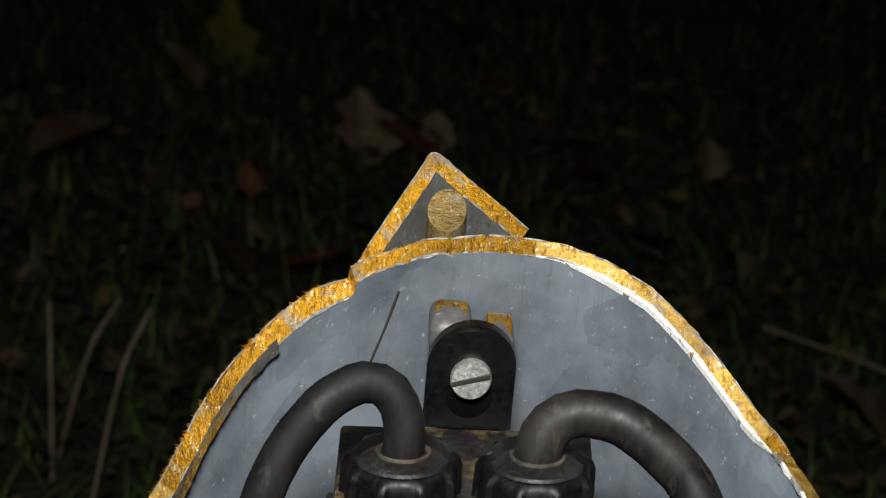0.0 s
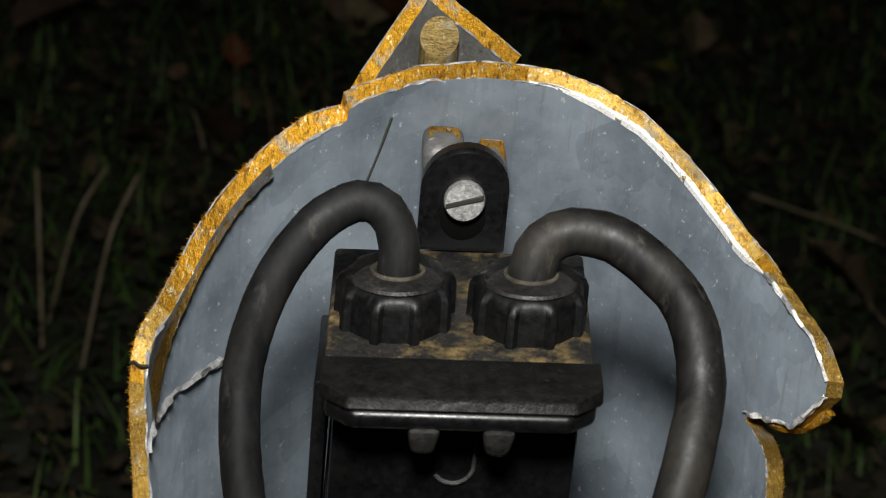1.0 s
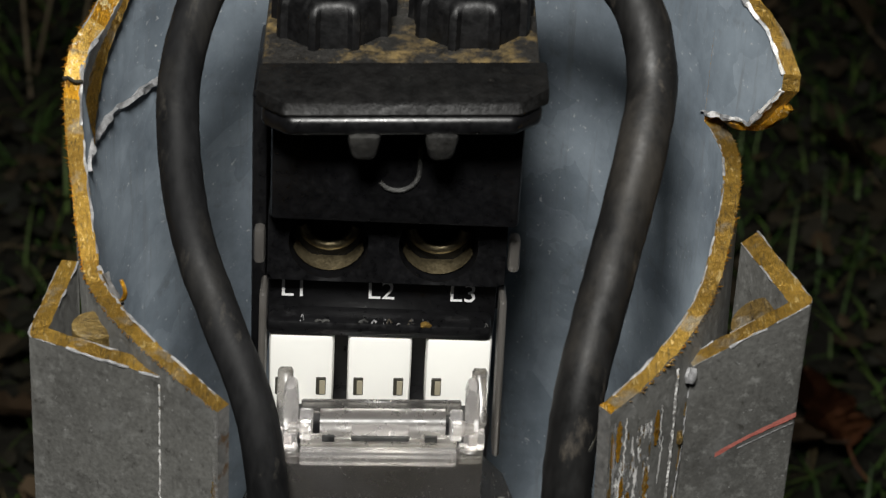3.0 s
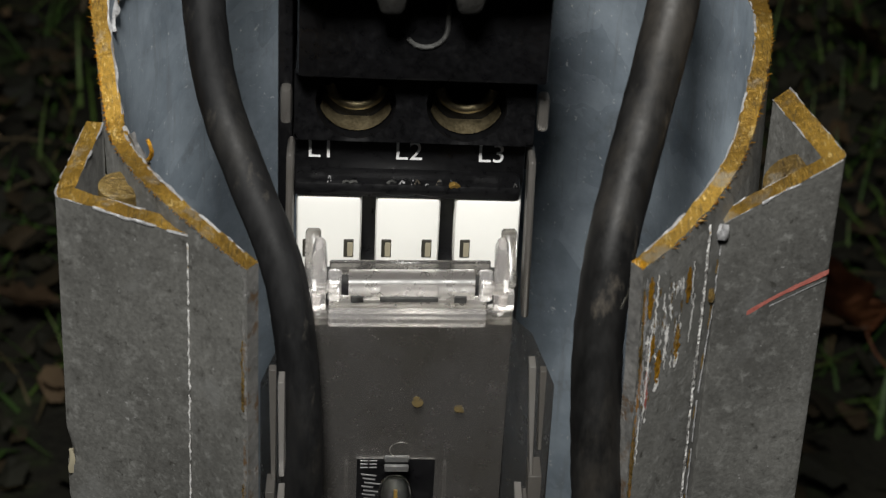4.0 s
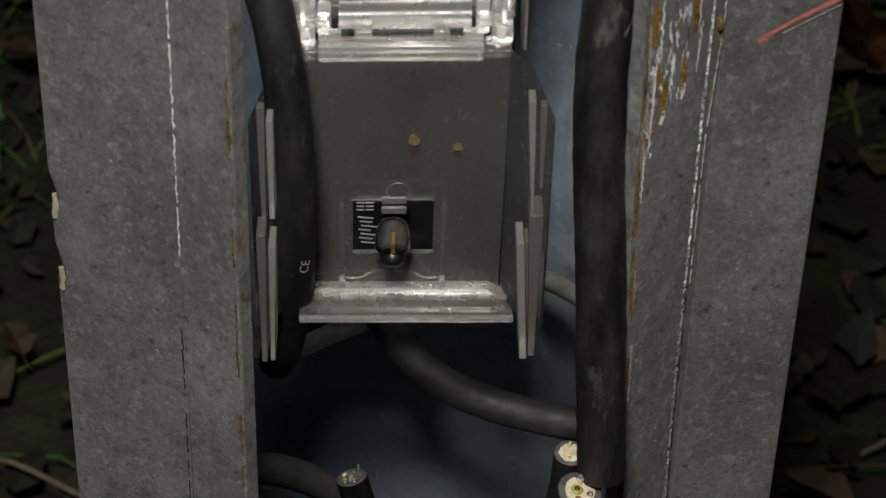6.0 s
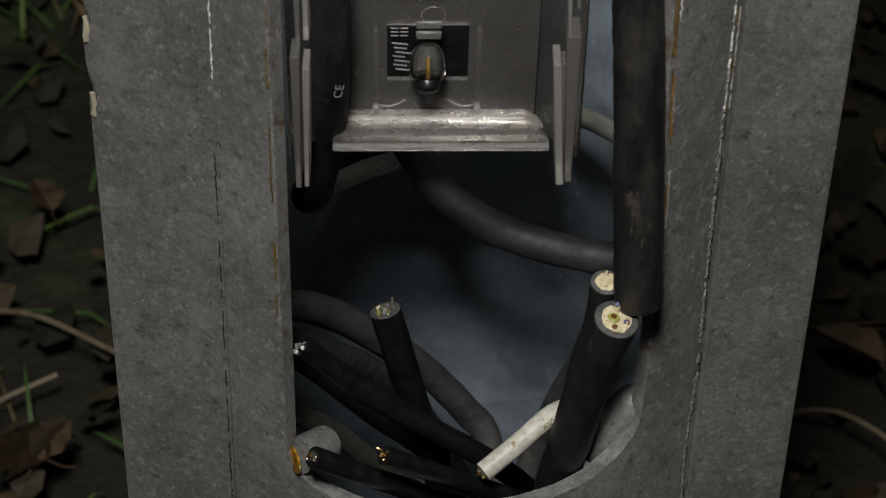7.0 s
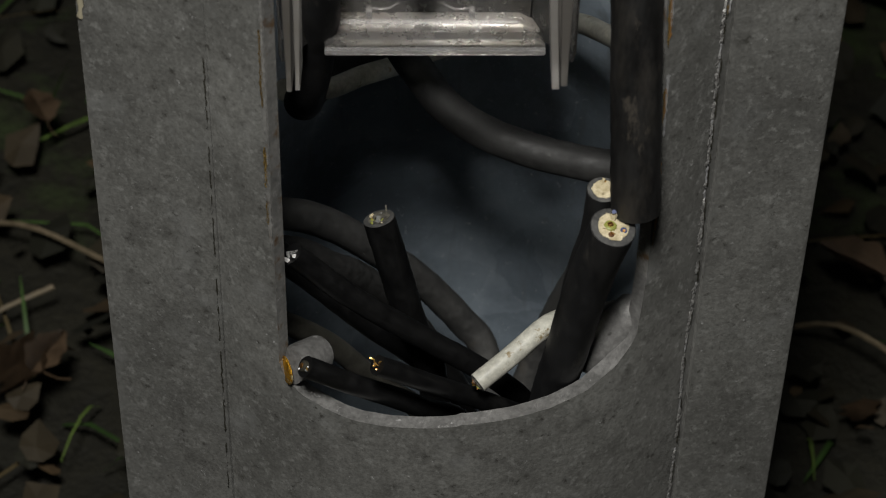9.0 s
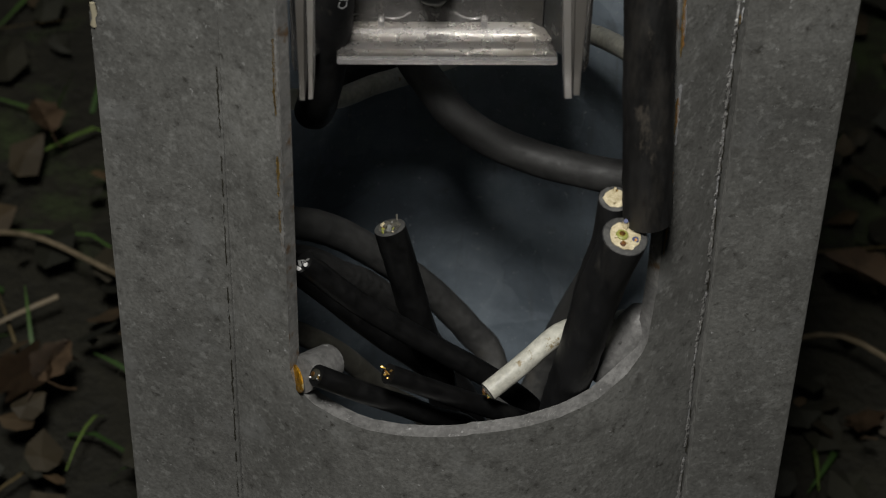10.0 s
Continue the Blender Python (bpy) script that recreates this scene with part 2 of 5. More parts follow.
def clear_plastic(name, colour, pass_through, rough, stain):
    """Hazy clear plastic: mostly let through, with grime clouds that dull it."""
    m, nt, p = nodes_of(name)
    cloud = tex_noise(nt, 38, 5, 0.65)
    col = mix(nt, ramp(nt, cloud, [(0.45, (0, 0, 0)), (0.75, (0.7, 0.7, 0.7))]), colour, stain)
    nt.links.new(col, p.inputs["Base Color"])
    nt.links.new(ramp(nt, tex_noise(nt, 200, 4, 0.7), [(0.3, (rough * 0.6,) * 3), (0.75, (rough * 1.5,) * 3)]), p.inputs["Roughness"])
    p.inputs["Transmission Weight"].default_value, p.inputs["IOR"].default_value = pass_through, 1.4
    bump(nt, p, tex_noise(nt, 160, 4, 0.6), 0.02, 0.0003)
    return m


# one cover in several tones: pale strips, hazy panel, darker fins
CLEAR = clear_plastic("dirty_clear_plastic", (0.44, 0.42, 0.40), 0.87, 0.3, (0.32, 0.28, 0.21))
CLEAR_BRIGHT = clear_plastic("pale_clear_plastic", (0.74, 0.72, 0.71), 0.85, 0.18, (0.50, 0.47, 0.43))
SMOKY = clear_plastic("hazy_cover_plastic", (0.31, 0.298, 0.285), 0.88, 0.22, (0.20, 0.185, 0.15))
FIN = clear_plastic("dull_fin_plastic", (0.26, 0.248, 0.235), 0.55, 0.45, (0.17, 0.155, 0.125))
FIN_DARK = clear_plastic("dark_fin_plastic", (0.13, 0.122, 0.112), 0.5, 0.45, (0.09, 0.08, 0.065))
LAMP_LENS = plain("lamp_lens", (0.80, 0.79, 0.75), 0.06, 0.0, Transmission_Weight=1.0, IOR=1.45)
SILL = surface("worn_sill_edge", (0.12, 0.118, 0.113), (0.26, 0.255, 0.247), 90, (0.4, 0.65), 0.35, 700, [((0.6, 0.59, 0.58), 0.62, 240), ((0.08, 0.075, 0.07), 0.62, 150)])
SEAM = surface("crumbly_weld", (0.10, 0.09, 0.08), (0.75, 0.74, 0.72), 900, (0.4, 0.7), 0.3, 2200, [((0.03, 0.028, 0.025), 0.54, 700), ((0.40, 0.30, 0.18), 0.66, 260)], (1.0, 0.0006))


# ---- mesh helpers: all lengths in millimetres ----
def base(name, x, y, z, label, category, group="", kind=""):
    e = new(name)
    e.empty_display_size = 0.02
    e.location = (x / 1000, y / 1000, z / 1000)
    return tagged(e, label, category, group, kind)


def finish(name, bm, material, smooth=True):
    bmesh.ops.scale(bm, vec=(0.001,) * 3, verts=bm.verts)
    me = bpy.data.meshes.new(name)
    bm.to_mesh(me)
    bm.free()
    for m in material if isinstance(material, (list, tuple)) else [material]:
        me.materials.append(m)
    if smooth:
        me.shade_smooth()
        me.set_sharp_from_angle(angle=radians(38))
    return me


def part(name, bm, material, parent, label="", smooth=True):
    ob = new(name, finish(name, bm, material, smooth))
    if parent is not None:
        ob.parent = parent
        if parent.type == "EMPTY":
            ob.matrix_parent_inverse = Matrix.Translation(-parent.location)
    return tagged(ob, label)


def box(x0, x1, y0, y1, z0, z1, bevel=0.6, seg=2, taper=None, bm=None):
    """A bevelled block; taper(x, y, z) may move its corners."""
    own = bmesh.new()
    bmesh.ops.create_cube(own, size=1)
    for v in own.verts:
        v.co = Vector(((x0 + x1) / 2 + v.co.x * (x1 - x0), (y0 + y1) / 2 + v.co.y * (y1 - y0), (z0 + z1) / 2 + v.co.z * (z1 - z0)))
        if taper:
            v.co = Vector(taper(*v.co))
    if bevel:
        bmesh.ops.bevel(own, geom=own.edges[:], offset=bevel, segments=seg, affect="EDGES", profile=0.5)
    return join(bm, own)


def join(bm, own):
    if bm is None:
        return own
    me = bpy.data.meshes.new("join")
    own.to_mesh(me)
    own.free()
    bm.from_mesh(me)
    bpy.data.meshes.remove(me)
    return bm


def prism(outline, z0, z1, bevel=0.0, bm=None, top=None):
    """An upright prism over an outline of (x, y); top(x, y) may give its upper height."""
    own = bmesh.new()
    lo = [own.verts.new((x, y, z0)) for x, y in outline]
    hi = [own.verts.new((x, y, top(x, y) if top else z1)) for x, y in outline]
    own.faces.new(lo[::-1])
    own.faces.new(hi)
    n = len(lo)
    for i in range(n):
        own.faces.new((lo[i], lo[(i + 1) % n], hi[(i + 1) % n], hi[i]))
    bmesh.ops.recalc_face_normals(own, faces=own.faces[:])
    if bevel:
        bmesh.ops.bevel(own, geom=own.edges[:], offset=bevel, segments=2, affect="EDGES", profile=0.5)
    return join(bm, own)


def turned(profile, centre, axis=(0, 0, 1), n=32, ridges=0, depth=0.0, bm=None):
    """A lathe body from (radius, height) pairs along axis; ridges cut grip flutes into its side."""
    own = bmesh.new()
    q = Vector((0, 0, 1)).rotation_difference(Vector(axis).normalized())
    rings = []
    for r, h in profile:
        ring = []
        for i in range(n):
            a = 2 * math.pi * i / n
            rr = r - (depth if ridges and (i * ridges * 2 // n) % 2 else 0) * (r > 1)
            ring.append(own.verts.new(Vector(centre) + q @ Vector((rr * math.cos(a), rr * math.sin(a), h))))
        rings.append(ring)
    for a, b in zip(rings, rings[1:]):
        for i in range(n):
            own.faces.new((a[i], a[(i + 1) % n], b[(i + 1) % n], b[i]))
    own.faces.new(rings[0][::-1])
    own.faces.new(rings[-1])
    return join(bm, own)


def smooth_line(points, step=3.0):
    """A Catmull-Rom line through points."""
    p = [Vector(q) for q in points]
    p = [p[0] * 2 - p[1], *p, p[-1] * 2 - p[-2]]
    out = []
    for a, b, c, d in zip(p, p[1:], p[2:], p[3:]):
        n = max(2, int((c - b).length / step))
        for k in range(n):
            t = k / n
            out.append(0.5 * (2 * b + (c - a) * t + (2 * a - 5 * b + 4 * c - d) * t * t + (3 * b - a - 3 * c + d) * t ** 3))
    return [*out, p[-2]]


def sweep(points, radius, n=20, step=3.0, rough=0.0, bm=None, squash=1.0):
    """A round bar along a smooth line, with closed ends."""
    own = bmesh.new()
    line = smooth_line(points, step)
    side = None
    rings = []
    for i, c in enumerate(line):
        ahead = (line[min(i + 1, len(line) - 1)] - line[max(i - 1, 0)]).normalized()
        if side is None:
            side = ahead.orthogonal().normalized()
        side = (side - ahead * side.dot(ahead)).normalized()
        other = ahead.cross(side)
        ring = []
        for k in range(n):
            a = 2 * math.pi * k / n
            r = radius
            if rough:
                r *= 1 + rough * noise.noise(c * 0.25 + Vector((math.cos(a), math.sin(a), 0)) * 1.5)
            ring.append(own.verts.new(c + side * r * math.cos(a) + other * r * squash * math.sin(a)))
        rings.append(ring)
    for a, b in zip(rings, rings[1:]):
        for i in range(n):
            own.faces.new((a[i], a[(i + 1) % n], b[(i + 1) % n], b[i]))
    own.faces.new(rings[0][::-1])
    own.faces.new(rings[-1])
    return join(bm, own)


def table(pairs):
    xs, ys = [p[0] for p in pairs], [p[1] for p in pairs]
    return lambda v: float(np.interp(v, xs, ys))


rng0 = random.Random(4)

# ---- the post: a round tube with three corner irons, sawn off askew ----
CX, CY, R_OUT, R_IN = -2.3, 54.0, 86.0, 81.6
post = base("lamp_post", CX, CY, 0, "sawn-off grey galvanised steel lamp post with rusty cut rim", "lamp post")
saw_height = table([(38, 491), (49, 499), (63, 509), (68, 514), (74, 518), (80, 521), (90, 523), (104, 524), (107.0, 525), (107.5, 568), (119.5, 572),
                    (128.5, 578.6), (137.6, 586.5), (147, 594.2), (157, 599.2), (166, 602.2), (180, 602.3), (193, 600), (205, 594.5), (207.6, 593), (208, 589.5), (215, 587.6),
                    (222, 582.8), (230, 575.6), (238, 568.5), (245, 561.8), (250, 556), (258, 550), (267, 546), (271, 541), (275, 529), (278, 519), (281, 508), (285, 500),
                    (290, 497.5), (297, 497.5), (308, 496.6), (317, 494.5), (324, 491.5), (328.4, 489)])
rim_lean = table([(80, 0.0), (106, 1.0), (115, 3.2), (130, 3.4), (160, 3.8), (206, 3.2), (214, 5.2), (240, 5.4), (260, 2.5), (275, 0.4), (290, 0.0)])
sill_height = table([(-32, 292), (-30.4, 285.5), (-27.3, 281.5), (-21.6, 279), (-17, 277.5), (-10.8, 277.6), (-3.6, 278.4), (2, 279.2), (2.8, 280.1), (5, 280.1), (12.8, 281),
                     (20.3, 282.4), (27, 285), (33, 290.5), (36.9, 297.5), (37.6, 307), (38, 322)])
right_edge = table([(322, 38), (357, 37.3), (394, 36.4), (432, 34.8), (466, 34.7), (489, 33.8)])


def on_tube(phi, z, r):
    """A point of the tube, dented near its top; phi in degrees from its front, to the right."""
    a = radians(phi)
    r += 3.2 * math.exp(-((phi % 360 - 273) / 13) ** 2) * min(1.0, max(0.0, (z - 485) / 50))
    r -= 2.3 * math.exp(-((phi - 78) / 17) ** 2) * min(1.0, max(0.0, (z - 470) / 40)) * min(1.0, max(0.0, (540 - z) / 12))
    return Vector((CX + r * math.sin(a), CY - r * math.cos(a), z))


def warp(phi, z):
    return phi + (right_edge(z) - 38) * max(0.0, 1 - (phi - 38) / 22) if 38 <= phi < 60 else phi


def burr(phi, k):
    return 0.55 * noise.noise(Vector((phi * 0.55, k, 0))) + 0.35 * noise.noise(Vector((phi * 1.7, k, 3)))


def tube_piece(columns, height, ragged):
    """Outer and inner skin between given angles, and the rims on top as a second mesh."""
    bm, rim = bmesh.new(), bmesh.new()
    levels = [0, 0.12, 0.25, 0.38, 0.5, 0.6, 0.7, 0.8, 0.88, 0.94, 1]
    grid = {}
    for i, phi in enumerate(columns):
        zt = height(phi)
        lean = rim_lean(phi) if ragged == 1.0 else 0.0
        for s, r in ((0, R_OUT), (1, R_IN)):
            jag = ragged * burr(phi, 5 * s)
            for j, u in enumerate(levels):
                z = -40 + (zt - s * lean + jag + 40) * u
                grid[i, s, j] = bm.verts.new(on_tube(warp(phi, z), z, r + (ragged * burr(phi, 9 + s) if j == 10 else 0)))
    last = len(columns) - 1
    for i in range(last):
        for j in range(10):
            bm.faces.new((grid[i, 0, j], grid[i + 1, 0, j], grid[i + 1, 0, j + 1], grid[i, 0, j + 1]))
            f = bm.faces.new((grid[i, 1, j + 1], grid[i + 1, 1, j + 1], grid[i + 1, 1, j], grid[i, 1, j]))
            f.material_index = 1
    tops = []
    for i in range(last + 1):
        a, b = grid[i, 0, 10].co, grid[i, 1, 10].co
        tops.append([rim.verts.new(a.lerp(b, u) + Vector((0, 0, 0.35 * ragged * noise.noise(Vector((columns[i] * 2.0, u * 3, 7)))) if 0 < u < 1 else Vector())) for u in (0, 0.33, 0.66, 1)])
    for a, b in zip(tops, tops[1:]):
        for k in range(3):
            f = rim.faces.new((a[k], b[k], b[k + 1], a[k + 1]))
            phi = columns[len(rim.faces) // 3 - 1 if k == 2 else len(rim.faces) // 3]
            # index 1 paints the highlight on two stretches of the rim
            f.material_index = 1 if 113 < phi < 171 or 258 < phi < 271 else 2 if phi > 272 or 38 < phi < 106 else 0
    return bm, rim, {k: v.co.copy() for k, v in grid.items()}, last


def angles(a, b, step):
    n = max(1, round((b - a) / step))
    return [a + (b - a) * i / n for i in range(n + 1)]


cols = angles(38, 60, 1) + angles(60.5, 106.5, 1) + [107.0, 107.5] + angles(108, 207.6, 0.8) + angles(208, 262, 0.9) + angles(262.5, 292, 0.5) + angles(293, 328.4, 0.8)
wall, rim, g, last = tube_piece(cols, saw_height, 1.0)
part("tube_wall", wall, [PLATE, GALV], post, "grey galvanised round steel tube")
part("sawn_rim", rim, [SAWN, SAWN_GLINT, SAWN_MID], post, "orange rusty saw-cut edge")
for i in (0, last):
    jamb = bmesh.new()
    a, b = ([jamb.verts.new(g[i, s, j]) for j in range(11)] for s in (0, 1))
    for j in range(10):
        jamb.faces.new((a[j], a[j + 1], b[j + 1], b[j]))
    part("opening_jamb", jamb, EDGE, post, "scratched steel edge of the door opening")
front, sill, g, last = tube_piece(angles(-31.6, 38, 1), sill_height, 0.25)
part("tube_front", front, [PLATE, GALV], post, "dark grey tube front below the opening")
part("opening_sill", sill, [SILL, SILL, SILL], post, "curved lower edge of the door opening")

# torn flap of the wall, bent outwards
bm = bmesh.new()
flap = {}
for i in range(13):
    u = i / 12
    phi, out = 108.3 - 20.5 * u, 10.5 * u * u - 0.12
    zt, zb = 567.5 - 12 * u ** 1.4 - 5 * max(0, u - 0.8) * 5, 526 + 9 * u + 11 * max(0, u - 0.75) * 4
    for s, r in ((0, R_OUT), (1, R_IN)):
        for j in range(5):
            z = zb + (zt - zb) * j / 4 + (0.7 * noise.noise(Vector((u * 9, j, s))) if j in (0, 4) else 0)
            flap[i, s, j] = on_tube(phi, z, r + out)
v = {k: bm.verts.new(c) for k, c in flap.items()}
for i in range(12):
    for j in range(4):
        bm.faces.new((v[i + 1, 0, j], v[i, 0, j], v[i, 0, j + 1], v[i + 1, 0, j + 1]))
        bm.faces.new((v[i, 1, j], v[i + 1, 1, j], v[i + 1, 1, j + 1], v[i, 1, j + 1])).material_index = 1
flap_ob = part("torn_flap", bm, [PLATE, GALV], post, "torn wall flap bent outwards")
bm = bmesh.new()
v = {k: bm.verts.new(c) for k, c in flap.items()}
for i in range(12):
    bm.faces.new((v[i + 1, 0, 4], v[i, 0, 4], v[i, 1, 4], v[i + 1, 1, 4]))
    bm.faces.new((v[i, 0, 0], v[i + 1, 0, 0], v[i + 1, 1, 0], v[i, 1, 0]))
for j in range(4):
    bm.faces.new((v[12, 0, j], v[12, 0, j + 1], v[12, 1, j + 1], v[12, 1, j]))
part("torn_edge", bm, SAWN_MID, flap_ob, "bright torn edge", smooth=False)
for row, jj in ((range(0, 12, 2), 4), (range(0, 12, 2), 0)):
    for i in row:
        part("edge_burr", sweep([flap[i, 1, jj], flap[i + 1, 1, jj], flap[min(12, i + 2), 1, jj]], 0.45 + 0.4 * rng0.random(), 7, 0.8, 1.5), (BURR, BARE)[i % 4 // 2], flap_ob)
part("curled_burr", sweep([on_tube(102, 529, 84), on_tube(98, 529, 86.5), on_tube(93, 533, 92), on_tube(90, 540, 95)], 1.5, 8, 2, 0.6), SAWN, flap_ob)


# ---- corner irons with a steel rod in each ----
def iron(apex, foot_a, foot_b, top, rod_at, rod_top, thick=4.4, rod_mat=ROD, nicks=(), cut_mat=SAWN_MID, flare=0.0):
    """An L profile from foot_a over apex to foot_b, sawn at the height top(x, y)."""
    a, f, h = Vector(apex), Vector(foot_a), Vector(foot_b)
    da, db = (f - a).normalized(), (h - a).normalized()
    inner = a + (da + db) * thick / max(0.3, math.sin(da.angle(db)))
    na, nb = db - da * db.dot(da), da - db * da.dot(db)
    na.normalize(), nb.normalize()
    corner = [a + da * 2.4 * (1 - t) ** 2 + db * 2.4 * t ** 2 for t in (0, 0.25, 0.5, 0.75, 1)]
    outer = [f.lerp(corner[0], k / 12) for k in range(12)] + corner + [corner[-1].lerp(h, k / 12) for k in range(1, 13)]
    fi, hi = f + na * thick, h + nb * thick
    inside = [fi.lerp(inner, k / 12) for k in range(12)] + [inner] * 5 + [inner.lerp(hi, k / 12) for k in range(1, 13)]
    height = lambda p, k: top(p.x, p.y) + 0.5 * noise.noise(Vector((p.x * 0.6, p.y * 0.6, k)))
    bm, caps = bmesh.new(), bmesh.new()
    lines = []
    zs = [-40, 150, 300, 360] + [378 + 1.5 * k for k in range(34)] + [440, 470]
    for row, k in ((outer, 2), (inside, 8)):
        made = []
        for p in row:
            col = []
            for z in zs:
                q = p.copy()
                for z0, reach, depth in nicks:
                    if z0 < z < z0 + reach and k == 2:
                        near = max(0.0, 1 - (p - a).length / 6)
                        q += (da + db).normalized() * depth * (1 - (z - z0) / reach) * near * (1 + 0.4 * noise.noise(Vector((z, 0, 1))))
                col.append(bm.verts.new((q.x + flare * (490 - z), q.y, z)))
            made.append((col[0], bm.verts.new((p.x, p.y, height(p, k))), col))
        lines.append(made)
    for row in lines:
        for p, q in zip(row, row[1:]):
            if (p[0].co - q[0].co).length > 1e-4:
                up, vp = [*p[2], p[1]], [*q[2], q[1]]
                for k in range(len(up) - 1):
                    bm.faces.new((up[k], vp[k], vp[k + 1], up[k + 1]))
    for e in (0, -1):
        bm.faces.new((lines[0][e][0], lines[1][e][0], lines[1][e][1], lines[0][e][1]))
    bmesh.ops.recalc_face_normals(bm, faces=bm.faces[:])
    ends = [[caps.verts.new(v[1].co + Vector((0, 0, 0.02))) for v in row] for row in lines]
    for k in range(len(outer) - 1):
        quad = [ends[0][k], ends[0][k + 1], ends[1][k + 1], ends[1][k]]
        if (quad[2].co - quad[3].co).length < 1e-4:
            quad.pop()
        caps.faces.new(quad)
    bmesh.ops.recalc_face_normals(caps, faces=caps.faces[:])
    ob = part("corner_iron", bm, PLATE, post, "grey galvanised angle iron")
    part("sawn_end", caps, cut_mat, ob, "orange rusty saw-cut end", smooth=False)
    bits = bmesh.new()
    k = 0
    while k < len(outer) - 3:
        m = min(len(outer) - 1, k + rng0.choice((2, 3, 4)))
        sweep([Vector((p.x, p.y, height(p, 2) - 0.1)) for p in outer[k:m + 1]], rng0.uniform(0.1, 0.32), 6, 0.7, 1.8, bits)
        k = m + rng0.choice((0, 1))
    for k in range(0, len(inside) - 3, 5):
        q = [Vector((p.x, p.y, height(p, 8))) for p in inside[k:k + 4]]
        if (q[0] - q[-1]).length > 2 and all((u - w).length > 0.01 for u, w in zip(q, q[1:])):
            sweep(q, rng0.uniform(0.1, 0.25), 6, 0.7, 1.8, bits)
    tagged(part("sawn_burr", bits, BURR, ob, "bright ragged burr"), kind="stuff")
    ring = [(rod_at[0] + 5.6 * math.cos(k * math.pi / 14), rod_at[1] + 5.6 * math.sin(k * math.pi / 14)) for k in range(28)]
    sink = top(*rod_at) - rod_top
    rod = part("rod", prism(ring, -40, 0, 0, None, lambda x, y: top(x, y) - sink), [rod_mat], post, "round steel rod, sawn flush")
    return ob, rod


def flat(p, q, r):
    """The height of the plane through three points."""
    n = (Vector(q) - Vector(p)).cross(Vector(r) - Vector(p))
    return lambda x, y: p[2] - (n.x * (x - p[0]) + n.y * (y - p[1])) / n.z


iron((-95.8, 6), (-62.0, -7.6), (-91.5, 37), flat((-95.8, 6, 493), (-62.0, -7.6, 490.8), (-91.5, 37, 497)), (-80.3, 13.5), 492, nicks=((413.5, 10, 2.6), (390.5, 11, 2.2)), flare=-0.008)
# the sunken right rod has its shade put in as a darker material
iron((95.7, 6), (67, 2.0), (86, 38), flat((95.7, 6, 510.3), (67, 2.0, 493), (86, 38, 512)), (83.6, 16.5), 499.5, 4.4, SAWN_DULL, flare=0.007)
BACK_IRON = ((-21, 162), (-41, 131), (8, 142))
iron(BACK_IRON[0], BACK_IRON[2], BACK_IRON[1], flat((-21, 162, 620), (-41, 131, 593), (8, 142, 604.5)), (-15.8, 145.6), 606.8, cut_mat=SAWN)

def ragged_line(x_at, y, z0, z1, width, material, gap, name, label):
    """A broken ragged upright ribbon with some body, drawn as one part."""
    bm, z = bmesh.new(), z0
    while z < z1 - 1:
        hi = min(z1, z + rng0.uniform(3, 16))
        rows = []
        n = max(3, int((hi - z) / 0.55))
        for i in range(n + 1):
            zz = z + (hi - z) * i / n
            w = width * (0.35 + 1.1 * abs(noise.noise(Vector((zz * 1.3, y, 3))))) * (0.3 if i in (0, n) else 1)
            c = x_at(zz) + 0.35 * noise.noise(Vector((zz * 0.5, 2, 1)))
            rows.append([bm.verts.new((c + d * w, y + (-0.12 - 0.15 * abs(noise.noise(Vector((zz * 2, d, 0)))) if d == 0 else 0.05), zz)) for d in (-1, 0, 1)])
        for a, b in zip(rows, rows[1:]):
            for k in (0, 1):
                bm.faces.new((a[k], a[k + 1], b[k + 1], b[k]))
        z = hi + rng0.uniform(0.1, gap)
    return tagged(part(name, bm, material, post, label), kind="stuff")


ragged_line(lambda z: -62.2 - (490 - z) * 0.009, -7.75, 408, 489, 0.3, BARE, 1.2, "weld_seam", "thin broken pale weld seam")
ragged_line(lambda z: -62.6 - (490 - z) * 0.0095, -7.55, 165, 385, 0.3, DARKSLOT, 9.0, "seam_gap", "")
ragged_line(lambda z: -62.8 - (490 - z) * 0.0095, -7.55, 200, 385, 0.3, PLATE, 24.0, "weld_seam", "faint weld seam")


def tube_line(phi_at, z0, z1, width, material, gap, seed, name="weld_seam", label="crumbly pale weld seam", long=16):
    """A broken crumbly line running down the outside of the tube; width in degrees."""
    bm, z = bmesh.new(), z0
    while z < z1 - 0.8:
        hi, rows = min(z1, z + rng0.uniform(2, long)), []
        n = max(3, int((hi - z) / 0.5))
        for i in range(n + 1):
            zz = z + (hi - z) * i / n
            w = width * (0.3 + 1.3 * abs(noise.noise(Vector((zz * 1.2, seed, 3))))) * (0.3 if i in (0, n) else 1)
            c = phi_at(zz) + 0.3 * noise.noise(Vector((zz * 0.45, seed, 1)))
            rows.append([bm.verts.new(on_tube(c + d * w, zz, R_OUT + (0.3 + 0.35 * abs(noise.noise(Vector((zz * 1.9, seed, d)))) if d == 0 else 0.08))) for d in (-1, 0, 1)])
        for a, b in zip(rows, rows[1:]):
            for k in (0, 1):
                bm.faces.new((a[k], a[k + 1], b[k + 1], b[k]))
        z = hi + rng0.uniform(0.1, gap)
    return tagged(part(name, bm, material, post, label), kind="stuff")


